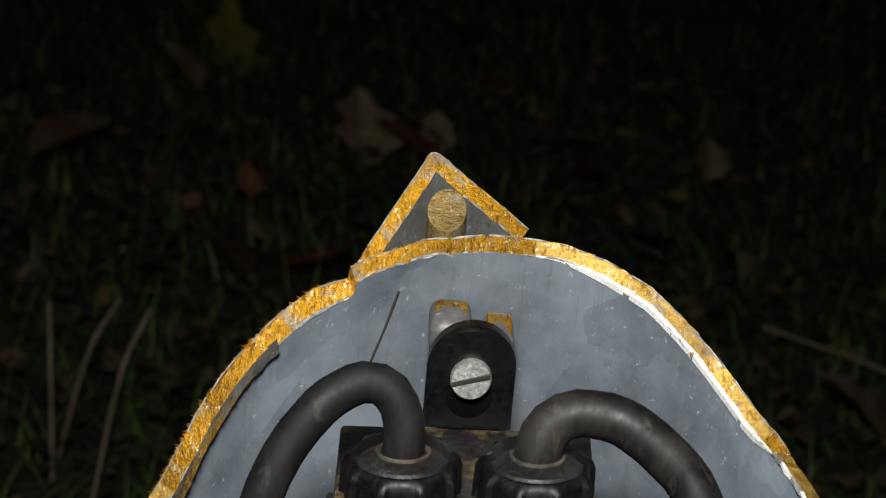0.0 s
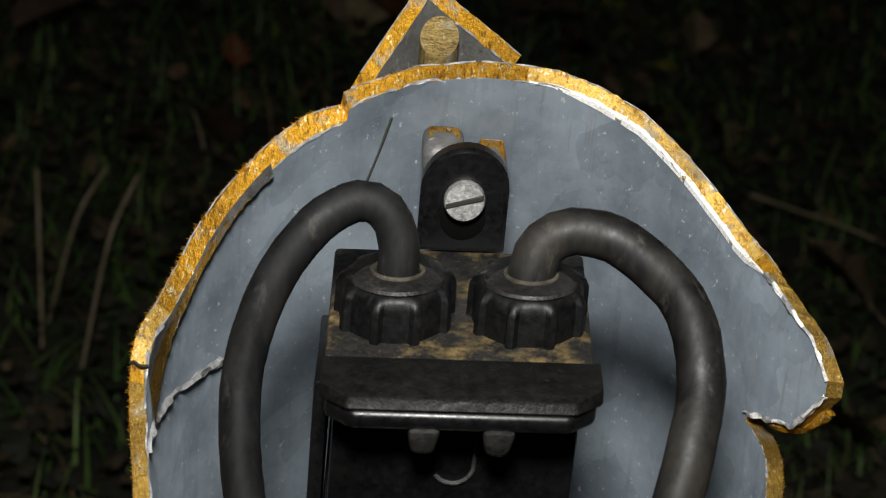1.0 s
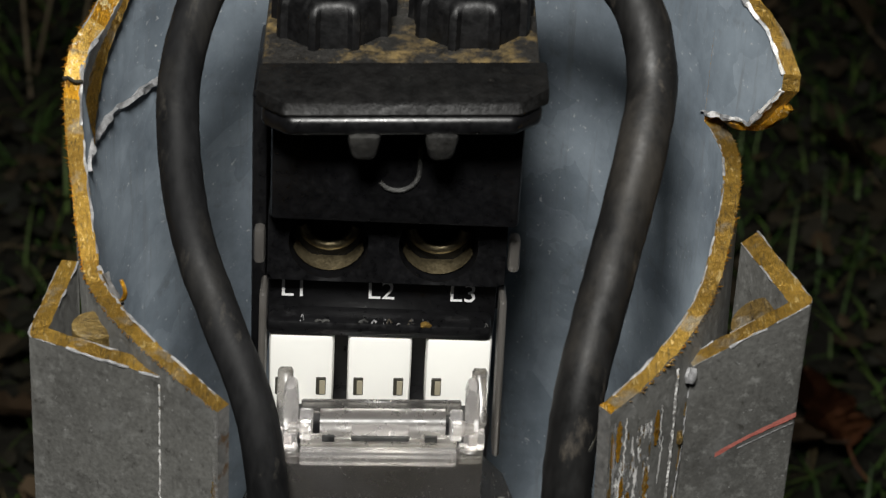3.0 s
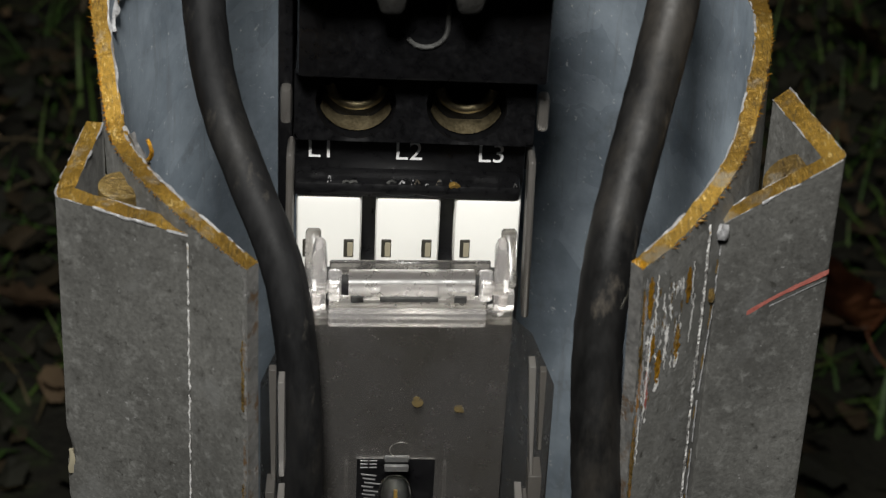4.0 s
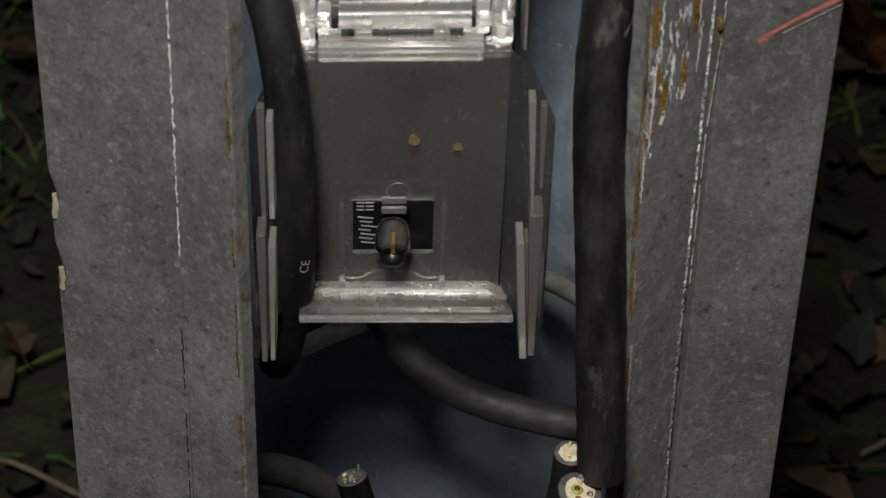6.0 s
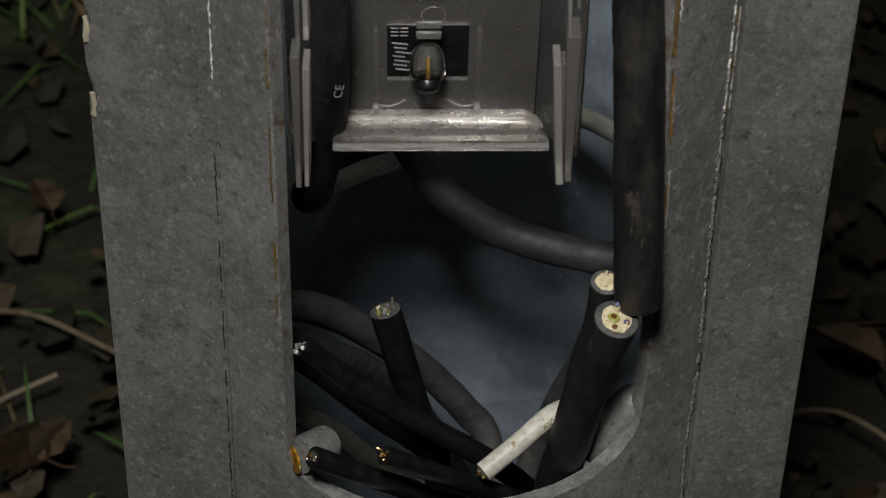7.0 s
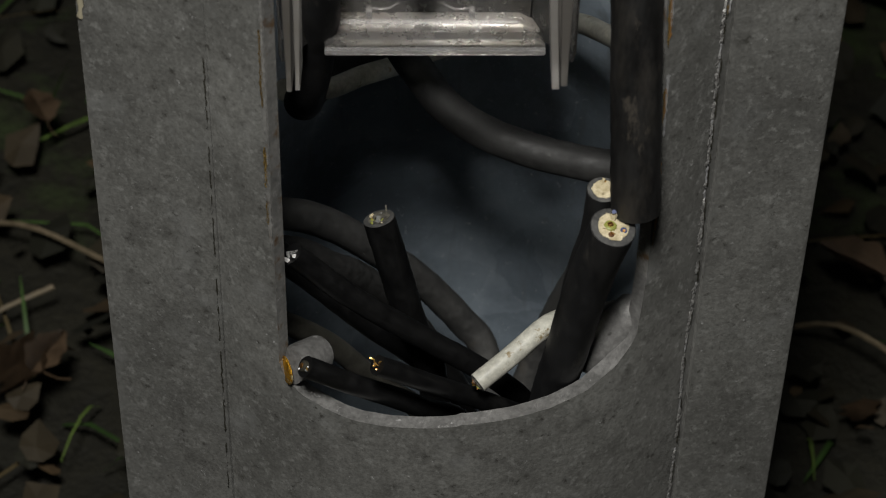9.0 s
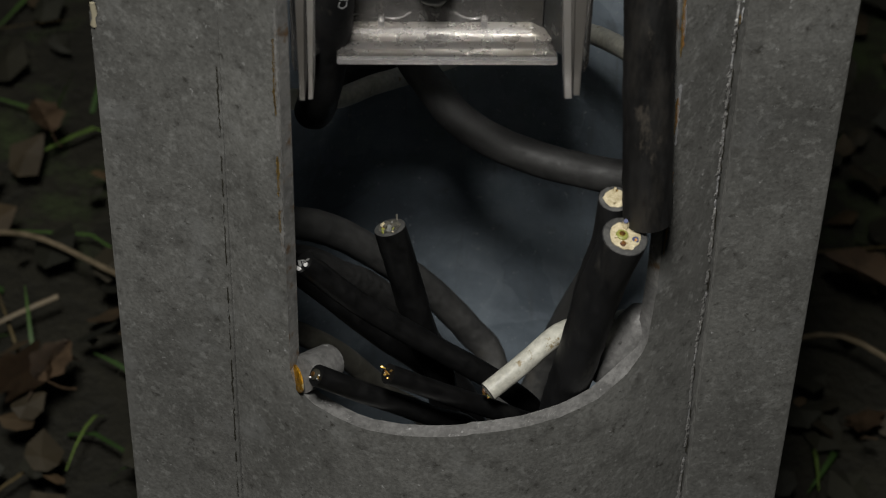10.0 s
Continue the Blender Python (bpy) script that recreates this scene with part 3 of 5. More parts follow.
seam_line = table([(160, 53.2), (246, 53.4), (274, 52.0), (302, 53.0), (350, 51.5), (440, 49.9), (476, 49.8), (496, 49.3)])
edge_line = table([(300, 53.2), (441, 51.6), (471, 53.2), (488, 53.6)])
tube_line(seam_line, 395, 495, 0.55, BARE, 0.8, 2)
tube_line(seam_line, 395, 492, 0.85, SEAM, 1.5, 5)
tube_line(seam_line, 165, 395, 1.25, SEAM, 7, 8, long=26)
tube_line(seam_line, 165, 395, 0.55, BURR, 16, 9, long=14)
tube_line(lambda z: seam_line(z) + 0.6, 165, 395, 0.5, DARKSLOT, 14, 10, "seam_gap", "", 9)
tube_line(edge_line, 395, 488, 0.28, BURR, 2.5, 12)
tube_line(lambda z: edge_line(z) - 0.5, 395, 484, 0.3, SAWN_DULL, 12, 14, long=8)
part("weld_blob", sweep([(65.4, 0.7, 471.5), (65.6, 0.5, 473.5), (65.5, 0.8, 475)], 0.65, 10, 0.6, 1.2), SAWN_DULL, post)
part("weld_blob", sweep([(66.4, 1.4, 489.6), (66.2, 0.9, 491.3), (66.4, 1.6, 493)], 0.9, 10, 0.4, 1.8), BURR, post)
# long gold and pale gouges below the rim beside the seam
for k, (p0, z0, p1, z1, w, m) in enumerate(((44.8, 486, 45.1, 475.5, 0.95, SAWN), (43.3, 470.5, 43.5, 460, 0.85, SAWN), (39.2, 465.5, 39.3, 455.5, 0.85, SAWN), (37.6, 470.5, 37.2, 463, 0.8, SAWN), (35.9, 488, 36.2, 476, 0.8, SAWN),
                                      (36.8, 460.5, 37.4, 449, 0.4, RED), (37.0, 476, 36.9, 446, 0.28, BARE), (46.9, 477, 46.5, 463, 0.3, BARE), (45.8, 487, 46.2, 474, 0.22, BARE), (43.9, 462, 43.4, 457.5, 0.75, BARE),
                                      (39.5, 457, 39.2, 453, 0.7, BARE), (37.3, 488, 37.7, 471, 0.25, BARE), (41.0, 472, 40.2, 461, 0.28, BARE), (35.6, 444, 35.9, 425, 0.35, SAWN_DULL), (36.2, 448, 36.4, 432, 0.2, BARE))):
    bm, rows = bmesh.new(), []
    n = int(abs(z1 - z0) / 0.5) + 2
    for i in range(n + 1):
        u = i / n
        half = w * math.sin(math.pi * min(0.97, max(0.04, u))) ** 0.45 * (0.6 + 0.8 * abs(noise.noise(Vector((i * 0.7, k, 7)))))
        c = p0 + (p1 - p0) * u + 0.35 * noise.noise(Vector((i * 0.3, k, 2)))
        rows.append([bm.verts.new(on_tube(c + d * half, z0 + (z1 - z0) * u, R_OUT + 0.16)) for d in (-1, 1)])
    for a, b in zip(rows, rows[1:]):
        bm.faces.new((a[0], a[1], b[1], b[0]))
    part("gouge", bm, m, post, {SAWN: "golden rusty gouge", RED: "red paint trace", SAWN_DULL: "dull rusty gouge"}.get(m, "bright bare gouge"))


def scratch(name, points, width, material, label):
    """A thin stroke of paint or bare metal lying on a flat leg."""
    bm = bmesh.new()
    line = smooth_line(points, 2)
    up = Vector((0, 0, 1))
    rows = [(bm.verts.new(p - up * width * w), bm.verts.new(p + up * width * w)) for p, w in ((p, 0.4 + 0.6 * abs(noise.noise(p * 0.3))) for p in line)]
    for a, b in zip(rows, rows[1:]):
        bm.faces.new((a[0], b[0], b[1], a[1]))
    return part(name, bm, material, post, label)


def on_leg(x, z):
    """A point just before the right corner iron's front leg."""
    return (x, 2.5 + (x - 67) / 29.5 * 3.5 - 0.35, z)


scratch("paint_mark", [on_leg(75.5, 466.5), on_leg(83, 471.5), on_leg(95, 478)], 1.3, RED, "red paint stroke")
scratch("paint_scratch", [on_leg(81, 468.4), on_leg(88, 472.2), on_leg(94.5, 475.6)], 0.3, BURR, "thin bare scratch")
# sawn lugs on the back wall behind the bracket
for x, z, w in ((-12.7, 584, 12), (1, 581, 9)):
    part("wall_lug", box(x - w / 2, x + w / 2, 112, 136, z - 9, z, 3.4, 3, lambda a, b, c: (a, b, c + (1.5 if b < 115 and c > z - 5 else 0))), SILL, post, "sawn steel lug")
for x, w in ((-12.7, 9.5), (1.2, 7)):
    part("lug_top", box(x - w / 2, x + w / 2, 116, 132, 580.5, 584.6 if x < 0 else 581.7, 1.0, 2), SAWN, post, "orange sawn lug top")
# ragged inner skin hanging from the left of the rim
hang = table([(226, 574), (236, 566), (243, 559), (249, 553.5), (260, 542), (268, 528), (271, 522)])
bm = bmesh.new()
rows = []
for phi in angles(226, 271, 0.5):
    zt, zb = saw_height(phi) - 2, hang(phi) + 0.9 * noise.noise(Vector((phi * 0.5, 1, 2))) + 0.35 * noise.noise(Vector((phi * 3.1, 4, 2)))
    rows.append([bm.verts.new(on_tube(phi, zt + (zb - zt) * u, R_IN - 0.3 - 1.6 * u - 0.4 * noise.noise(Vector((phi, u * 3, 1))))) for u in (0, 0.3, 0.6, 0.85, 1)])
for i, (a, b) in enumerate(zip(rows, rows[1:])):
    for k in range(4):
        bm.faces.new((a[k], b[k], b[k + 1], a[k + 1])).material_index = int(i > 24 and k > 0 or k == 3 and i > 12)
bmesh.ops.solidify(bm, geom=bm.faces[:], thickness=0.5)
part("torn_strip", bm, [SILL, SAWN_MID], post, "ragged torn strip along the rim")
part("torn_seam", sweep([on_tube(p, z, R_IN - 0.2) for p, z in ((238, 521.5), (246, 522), (252, 521.5), (258, 522), (264, 521), (270, 520), (273, 516))], 0.9, 8, 1.0, 1.6), BURR, post, "ragged pale seam")
part("wall_groove", sweep([on_tube(p, z, R_IN) for p, z in ((198.3, 586), (200.7, 575), (203.2, 565))], 0.4, 6, 3), DARKSLOT, post, "thin dark scratch")
for k in range(150):
    p = 36.6 + 9.5 * rng0.random()
    z = 461 + (p - 37) * 2.4 + rng0.gauss(0, 8)
    ln, w = 1.2 + 4.2 * rng0.random() ** 2, 0.2 + 0.75 * rng0.random() ** 2
    z -= ln
    bm = bmesh.new()
    rows = []
    n = max(3, int(ln / 0.4))
    z = min(z, 484 - ln)
    for i in range(n + 1):
        u = i / n
        half = w * math.sin(math.pi * min(1, max(0.02, u))) ** 0.5 * (0.45 + 0.9 * abs(noise.noise(Vector((i * 0.8, k, 0))))) * 0.67
        off = 0.5 * noise.noise(Vector((i * 0.35, k, 5)))
        zz = z + ln * u
        rows.append([bm.verts.new(on_tube(warp(p, zz) + off + d * half, zz, R_OUT + 0.1)) for d in (-1, 1)])
    for a, b in zip(rows, rows[1:]):
        bm.faces.new((a[0], a[1], b[1], b[0]))
    part("scrape_mark", bm, (BURR, SEAM, BARE, BURR, SAWN_DULL, BARE)[k % 6], post)
for side_phi, mats in ((lambda z: right_edge(z) + 0.55, (SAWN_DULL, BURR, RUST)), (lambda z: -32.0, (EDGE, SAWN_DULL, EDGE))):
    for m, shift in zip(mats, (0.0, 0.5, 0.25)):
        bm, z = bmesh.new(), 330.0 + 20 * shift
        while z < 486:
            hi, rows = min(488, z + rng0.uniform(5, 28)), []
            n = max(3, int((hi - z) / 0.8))
            for i in range(n + 1):
                zz = z + (hi - z) * i / n
                w = 0.45 * (0.3 + 1.2 * abs(noise.noise(Vector((zz * 0.9, shift * 9, 3))))) * (0.3 if i in (0, n) else 1)
                c = side_phi(zz) + (shift if side_phi(zz) > 0 else -shift)
                rows.append([bm.verts.new(on_tube(c + d * w, zz, R_OUT + 0.12)) for d in (-1, 1)])
            for a, b in zip(rows, rows[1:]):
                bm.faces.new((a[0], a[1], b[1], b[0]))
            z = hi + rng0.uniform(0.5, 14 + 20 * shift)
        tagged(part("edge_wear", bm, m, post, "worn rusty opening edge"), kind="stuff")
# bare chamfer on the inner rim, its white highlight painted as a ribbon
bm, rows = bmesh.new(), []
for phi in angles(108, 171, 0.5):
    fade = min(1.0, (phi - 108) / 8, (171 - phi) / 14)
    w = 0.9 * fade * (0.85 + 0.5 * noise.noise(Vector((phi * 0.25, 1, 0))) + 0.35 * noise.noise(Vector((phi * 1.4, 1, 0)))) + 0.1
    drop = rim_lean(phi)
    zt = saw_height(phi) - drop
    rows.append([bm.verts.new(on_tube(phi, zt + drop * w / 4.4 + 0.35, R_IN + w)), bm.verts.new(on_tube(phi, zt + 0.25, R_IN - 0.15)), bm.verts.new(on_tube(phi, zt + 0.2 - 1.5 * max(0.0, fade), R_IN - 0.2))])
for a, b in zip(rows, rows[1:]):
    for k in (0, 1):
        bm.faces.new((a[k], b[k], b[k + 1], a[k + 1]))
part("bare_chamfer", bm, BARE, post, "bare steel chamfer with its highlight painted white")
rim_bits = bmesh.new()
for p0, p1, r, dz, thick in ((108, 207, R_IN, -3.0, 0.42), (209, 262, R_IN, -3.0, 0.4), (262, 290, R_IN, -0.6, 0.45), (40, 104, R_IN, 0.2, 0.35), (291, 328, R_IN, 0.1, 0.4), (108, 207, R_OUT, 0.2, 0.3), (209, 262, R_OUT, 0.2, 0.3)):
    p = p0
    while p < p1 - 1:
        q = min(p1, p + rng0.uniform(3, 14))
        pts = []
        for t in (0, 0.33, 0.66, 1):
            phi = p + (q - p) * t
            drop = rim_lean(phi) if r == R_IN else 0
            pts.append(on_tube(warp(phi, 480), saw_height(phi) - drop + 0.3 * rng0.uniform(-1, 1), r + (0.2 if r == R_IN else -0.2)))
        sweep(pts, thick * rng0.uniform(0.4, 0.95), 6, 0.8, 1.9, rim_bits)
        p = q + rng0.uniform(0.2, 2.5)
tagged(part("rim_burr", rim_bits, BURR, post, "bright ragged burrs along the cut"), kind="stuff")
hairs = bmesh.new()
for p0, p1, count in ((209, 262, 420), (263, 290, 160), (150, 207, 130), (291, 328, 90), (40, 104, 160)):
    for k in range(count):
        phi = p0 + (p1 - p0) * (k + rng0.random()) / count
        z, ln = saw_height(phi), 0.5 + 1.5 * rng0.random() ** 2
        a, b, c = (on_tube(warp(phi + d, 480), z - 0.3, R_OUT - 0.35) for d in (-0.22, 0.22, 0.0))
        c.z -= 0.6
        tip = on_tube(warp(phi, 480) + rng0.uniform(-0.2, 0.9) * ln, z + rng0.uniform(-0.5, 0.25) * ln, R_OUT + ln * rng0.uniform(0.3, 0.75))
        q = [hairs.verts.new(w) for w in (a, b, c, tip)]
        for tri in ((0, 1, 3), (1, 2, 3), (2, 0, 3)):
            hairs.faces.new([q[w] for w in tri])
tagged(part("rim_hair", hairs, SAWN, post, "fine golden steel hairs on the cut"), kind="stuff")
part("rim_crack", sweep([on_tube(271.6, 541, R_OUT + 0.2), on_tube(271.2, 541.2, 85), on_tube(271.9, 540.6, 83.4), on_tube(271.5, 540.4, R_IN - 0.3)], 0.5, 7, 0.5, 0.6), DARKSLOT, post, "dark crack across the rim")
part("curled_shaving", sweep([on_tube(-64.5, 496, R_IN - 0.1), on_tube(-62.6, 497.5, R_IN - 1.2), on_tube(-61.6, 500.5, R_IN - 1.4), on_tube(-62.3, 503.5, R_IN - 0.8)], 0.5, 7, 0.8, 0.5), SAWN, post, "curled golden steel shaving")
part("hanging_burr", sweep([on_tube(-70, 499.5, R_IN - 0.2), on_tube(-66.5, 497.5, R_IN - 0.9), on_tube(-64, 495.5, R_IN - 1.2), on_tube(-63.5, 495, R_IN - 0.2)], 0.8, 8, 0.8, 1.6), SILL, post, "pale blue-grey hanging burr")
for z in (414, 391):
    part("edge_chip", sweep([(-95.2, 5.6, z - 4), (-94.9, 5.5, z), (-95.1, 5.8, z + 3)], 0.8, 6, 1.5, 1.2), SLOT_BACK, post)

# ---- the fuse box hung inside the tube ----
fuse_box = base("fuse_box", -7, 60, 372, "black plastic street lamp fuse box with dusty top and clear cover", "fuse box")
bracket_outline = [(-19, 563)] + [(-7 + 12 * math.cos(a), 581 + 12 * math.sin(a)) for a in np.linspace(math.pi, 0, 15)] + [(5, 563)]
bm = bmesh.new()
ring = [[bm.verts.new((x, y, z)) for x, z in bracket_outline] for y in (90, 97)]
bm.faces.new(ring[0][::-1]), bm.faces.new(ring[1])
for i in range(len(ring[0])):
    j = (i + 1) % len(ring[0])
    bm.faces.new((ring[0][i], ring[0][j], ring[1][j], ring[1][i]))
bmesh.ops.recalc_face_normals(bm, faces=bm.faces[:])
bmesh.ops.bevel(bm, geom=[e for e in bm.edges if abs(e.verts[0].co.y - e.verts[1].co.y) < 0.1], offset=1.2, segments=2, affect="EDGES")
bracket = part("hanging_bracket", bm, BLACK, fuse_box, "glossy black hanging tongue")
# a disc stands for the keyhole, the hole's shade put into its colour
part("keyhole", turned([(6.2, 0), (6.2, 0.6), (5.2, 0.9)], (-7, 90.2, 573), (0, -1, 0), 28), PIT, bracket)
bm = turned([(5.6, 0), (5.6, 2.6), (5.2, 3.2)], (-7, 90, 578.5), (0, -1, 0.12), 28)
screw = part("screw", bm, ZINC, bracket, "worn zinc slotted screw")
part("screw_slot", box(-12.0, -2.0, 86.2, 87.2, 578.4, 579.6, 0.1, 1, lambda x, y, z: (x, y, z + (x + 7) * 0.28)), DARKSLOT, screw)
part("hanging_web", box(-18, 4, 93, 128, 566, 576, 1.0), BLACK, fuse_box)

part("gland_plate", box(-41, 27, 31, 92, 547, 555.2, 1.2, 2, lambda x, y, z: (x, y, z + (7.5 if y > 60 else 0))), DUSTY, fuse_box, "black top plate caked with brown dust")
bm = prism([(-41.5, 34), (-41.5, 21), (-34.5, 14), (21.5, 14), (28.5, 21), (28.5, 34)], 551.6, 555.4, 0.8)
for v in bm.verts:
    if v.co.z > 553.5:
        v.co.z += (v.co.y - 20) * 0.09
        v.co.y += 1.2
gasket = part("gasket_lip", bm, RUBBERLIP, fuse_box, "protruding dusty rubber lip")
part("gasket_trim", prism([(-40, 30), (-40, 20), (-33.5, 13.4), (20.5, 13.4), (27, 20), (27, 30)], 546.8, 551.8, 1.5), BLACK, gasket, "glossy black lower bead")


def gland_nut(x, y):
    """A nut with nine narrow grip ribs, chamfered above."""
    bm = bmesh.new()
    rings = []
    n = 108
    for z, r, rib in ((553.6, 14.2, 1.3), (556, 14.5, 1.5), (566.8, 14.3, 1.5), (568.6, 13.9, 1.1), (569.8, 12.9, 0.2), (570.3, 11.5, 0.0)):
        z += (y - 57) * 0.1
        ring = []
        for k in range(n):
            a = 2 * math.pi * k / n + 0.2
            w = abs(((k * 9 / n) % 1) - 0.5) * 2
            rr = r + rib * max(0.0, min(1.0, (w - 0.66) / 0.14)) - 0.35 * (1 - w) * (rib > 0.5)
            ring.append(bm.verts.new((x + rr * math.cos(a), y + rr * math.sin(a), z + 0.12 * rr * math.sin(a))))
        rings.append(ring)
    for a, b in zip(rings, rings[1:]):
        for k in range(n):
            bm.faces.new((a[k], a[(k + 1) % n], b[(k + 1) % n], b[k]))
    bm.faces.new(rings[-1])
    return bm


for x in (-24.0, 10.4):
    gland = part("cable_gland", gland_nut(x, 57), GLAND, fuse_box, "ribbed black cable gland nut")
    part("gland_face", turned([(12.6, 569.2), (12.0, 569.95), (7.0, 571.0)], (x, 57, 0), n=32), DUSTY_DARK, gland)
    part("collar", turned([(7.4, 570.2), (7.2, 571.3), (6.5, 571.7), (6.0, 571.0)], (x, 57, 0), n=24), COLLAR, gland, "pale dusty cable seal")
part("side_rail", box(-43.4, -39.6, 42, 84, 462, 546, 0.8, 2), BLACK, fuse_box)
part("upper_housing", box(-38, 24, 29, 86, 515, 550, 1.2), BLACK, fuse_box)
for x in (-15.2, 3.2):
    part("latch_stub", box(x - 4.2, x + 4.2, 11.8, 24, 539, 547.5, 1.8, 2, lambda a, b, c: (a + (1.2 if c < 541 and a < x else 0) - (1.2 if c < 541 and a > x else 0), b + (4 if c < 541 else 0), c)), LATCH, fuse_box, "dusty black latch stub")
arch = [(-6.7 + 5.3 * math.cos(a), 28.8, 530 + 5.3 * math.sin(a)) for a in np.linspace(math.pi, 2 * math.pi, 11)]
part("embossed_arch", sweep(arch[2:] + [(-1.4, 28.8, 537)], 0.6, 8, 1.5), GRIME, fuse_box)
part("middle_housing", box(-39, 22, 45, 86, 482, 516, 1.0), BLACK, fuse_box)
# the socket block: a black front with two round sockets sunk in it
bm = bmesh.new()
holes = [(-23.5, 504.4), (4.6, 504.4)]
for hx, hz in holes:
    x0, x1 = (-39.0, -9.5) if hx < 0 else (-9.5, 22.0)
    outer_pts, edge_pts, deep = [], [], []
    for k in range(48):
        a = 2 * math.pi * k / 48
        c, sn = math.cos(a), math.sin(a)
        far = min((x1 - hx) / c if c > 1e-6 else 1e9, (x0 - hx) / c if c < -1e-6 else 1e9, (515.0 - hz) / sn if sn > 1e-6 else 1e9, (493.5 - hz) / sn if sn < -1e-6 else 1e9)
        outer_pts.append(bm.verts.new((hx + c * far, 37, hz + sn * far)))
        edge_pts.append(bm.verts.new((hx + 10.2 * c, 37.3, hz + 10.2 * sn)))
        deep.append(bm.verts.new((hx + 10.0 * c, 47, hz + 10.0 * sn)))
    for k in range(48):
        q = (k + 1) % 48
        bm.faces.new((outer_pts[k], outer_pts[q], edge_pts[q], edge_pts[k]))
        bm.faces.new((edge_pts[k], edge_pts[q], deep[q], deep[k]))
    bm.faces.new(deep)
for quad in (((-39, 37, 493.5), (22, 37, 493.5), (22, 47, 493.5), (-39, 47, 493.5)), ((-39, 37, 493.5), (-39, 47, 493.5), (-39, 47, 515), (-39, 37, 515)), ((22, 37, 493.5), (22, 37, 515), (22, 47, 515), (22, 47, 493.5))):
    bm.faces.new([bm.verts.new(c) for c in quad])
bmesh.ops.recalc_face_normals(bm, faces=bm.faces[:])
block = part("socket_block", bm, BLACK, fuse_box, "black block with two round fuse sockets")


def arc(cx, cz, r, a0, a1, y):
    return [(cx + r * math.cos(radians(a)), y, cz + r * math.sin(radians(a))) for a in range(a0, a1 + 1, 10)]


for hx, hz in holes:
    part("contact_ring", sweep(arc(hx, hz + 3.5, 7.2, 190, 350, 43.5), 1.5, 10, 1.5), BRASS, block, "tarnished brass contact ring")
    bm = bmesh.new()
    low = [bm.verts.new(c) for c in arc(hx, hz, 9.6, 200, 340, 40.5)]
    high = [bm.verts.new((c.co.x * 0.92 + hx * 0.08, 45.5, max(c.co.z + 1.0, hz - 7.5))) for c in low]
    for k in range(len(low) - 1):
        bm.faces.new((low[k], low[k + 1], high[k + 1], high[k]))
    part("contact_plate", bm, BRASS, block, "dusty brass contact plate")
part("socket_ledge", box(-38.5, 23, 33, 45, 513.5, 517.5, 0.8), BLACK, fuse_box)
band = part("label_band", box(-39.5, 20.5, 42, 47, 480, 494, 0.4), BLACK, fuse_box, "black band printed L1 L2 L3")


def writing(text, size, at, turn, parent, material=PRINT):
    """Raised print in the built-in font."""
    cu = bpy.data.curves.new("print", "FONT")
    cu.body, cu.size, cu.align_x, cu.align_y, cu.extrude = text, size, "CENTER", "CENTER", 0.00004
    tmp = bpy.data.objects.new("print", cu)
    me = bpy.data.meshes.new_from_object(tmp)
    bpy.data.objects.remove(tmp)
    me.transform(Matrix.Translation([c / 1000 for c in at]) @ Euler([radians(a) for a in turn]).to_matrix().to_4x4())
    me.materials.append(material)
    ob = new("print", me)
    ob.parent = parent
    return ob


for text, x in (("L1", -32.2), ("L2", -9.6), ("L3", 11.8)):
    writing(text, 0.0076, (x, 41.95, 488.2), (90, 0, 0), band)
ledge = part("front_ledge", box(-39, 19.5, 34, 46, 478.5, 483, 1.5), BLACK, fuse_box)
fleck_rng = random.Random(8)
for k in range(16):
    x, r = fleck_rng.uniform(-36, 18) if k < 8 else fleck_rng.gauss(-5, 6), fleck_rng.uniform(0.25, 0.8)
    part("dust_fleck", sweep([(x - r, 34.6, 482.6), (x, 34.3 + fleck_rng.uniform(0, 3), 483.0), (x + r * 1.3, 35, 482.7)], r * 0.5, 6, 0.5, 1.5), (GRIME, COLLAR, GRIME, BURR)[k % 4], ledge)
part("rust_fleck", sweep([(1.4, 34.5, 482.4), (2.4, 34.4, 483), (3.4, 34.8, 482.5)], 0.7, 7, 0.5, 1.2), GOLD, ledge, "orange rust fleck")
part("fuse_carrier", box(-38.5, 20.5, 44, 84, 455, 483, 0.8), BLACK, fuse_box)
for x0, x1 in ((-38.2, -21.3), (-17.7, -1.0), (2.8, 19.8)):
    cap = part("fuse_cap", box(x0, x1, 34.5, 56, 450, 478.6, 1.3, 2), WHITE, fuse_box, "clean white plastic fuse cap")
    for x in (x0 + 3.0, x1 - 3.2):
        part("slot", box(x - 1.3, x + 1.3, 34.2, 35.5, 461, 466.4, 0.2, 1), DARKSLOT, cap)
        part("slot_back", box(x - 0.35, x + 1.15, 34.05, 35.2, 461.3, 465.6, 0.1, 1), SLOT_BACK, cap)
part("lower_housing", box(-36, 20, 26, 84, 372, 458, 1.4), BLACK, fuse_box)

# clear hinged cover
cover = base("clear_cover", -7, 18, 370, "dirty clear plastic cover hinged below white fuses", "fuse cover")


def clear(name, bm, label="", material=CLEAR, shade=False):
    ob = part(name, bm, material, cover, label)
    ob.visible_shadow = shade
    return ob


def lean(x, y, z):
    """The panel leans outwards towards its hinge."""
    return (x, y - max(0.0, z - 378) * 0.095, z)


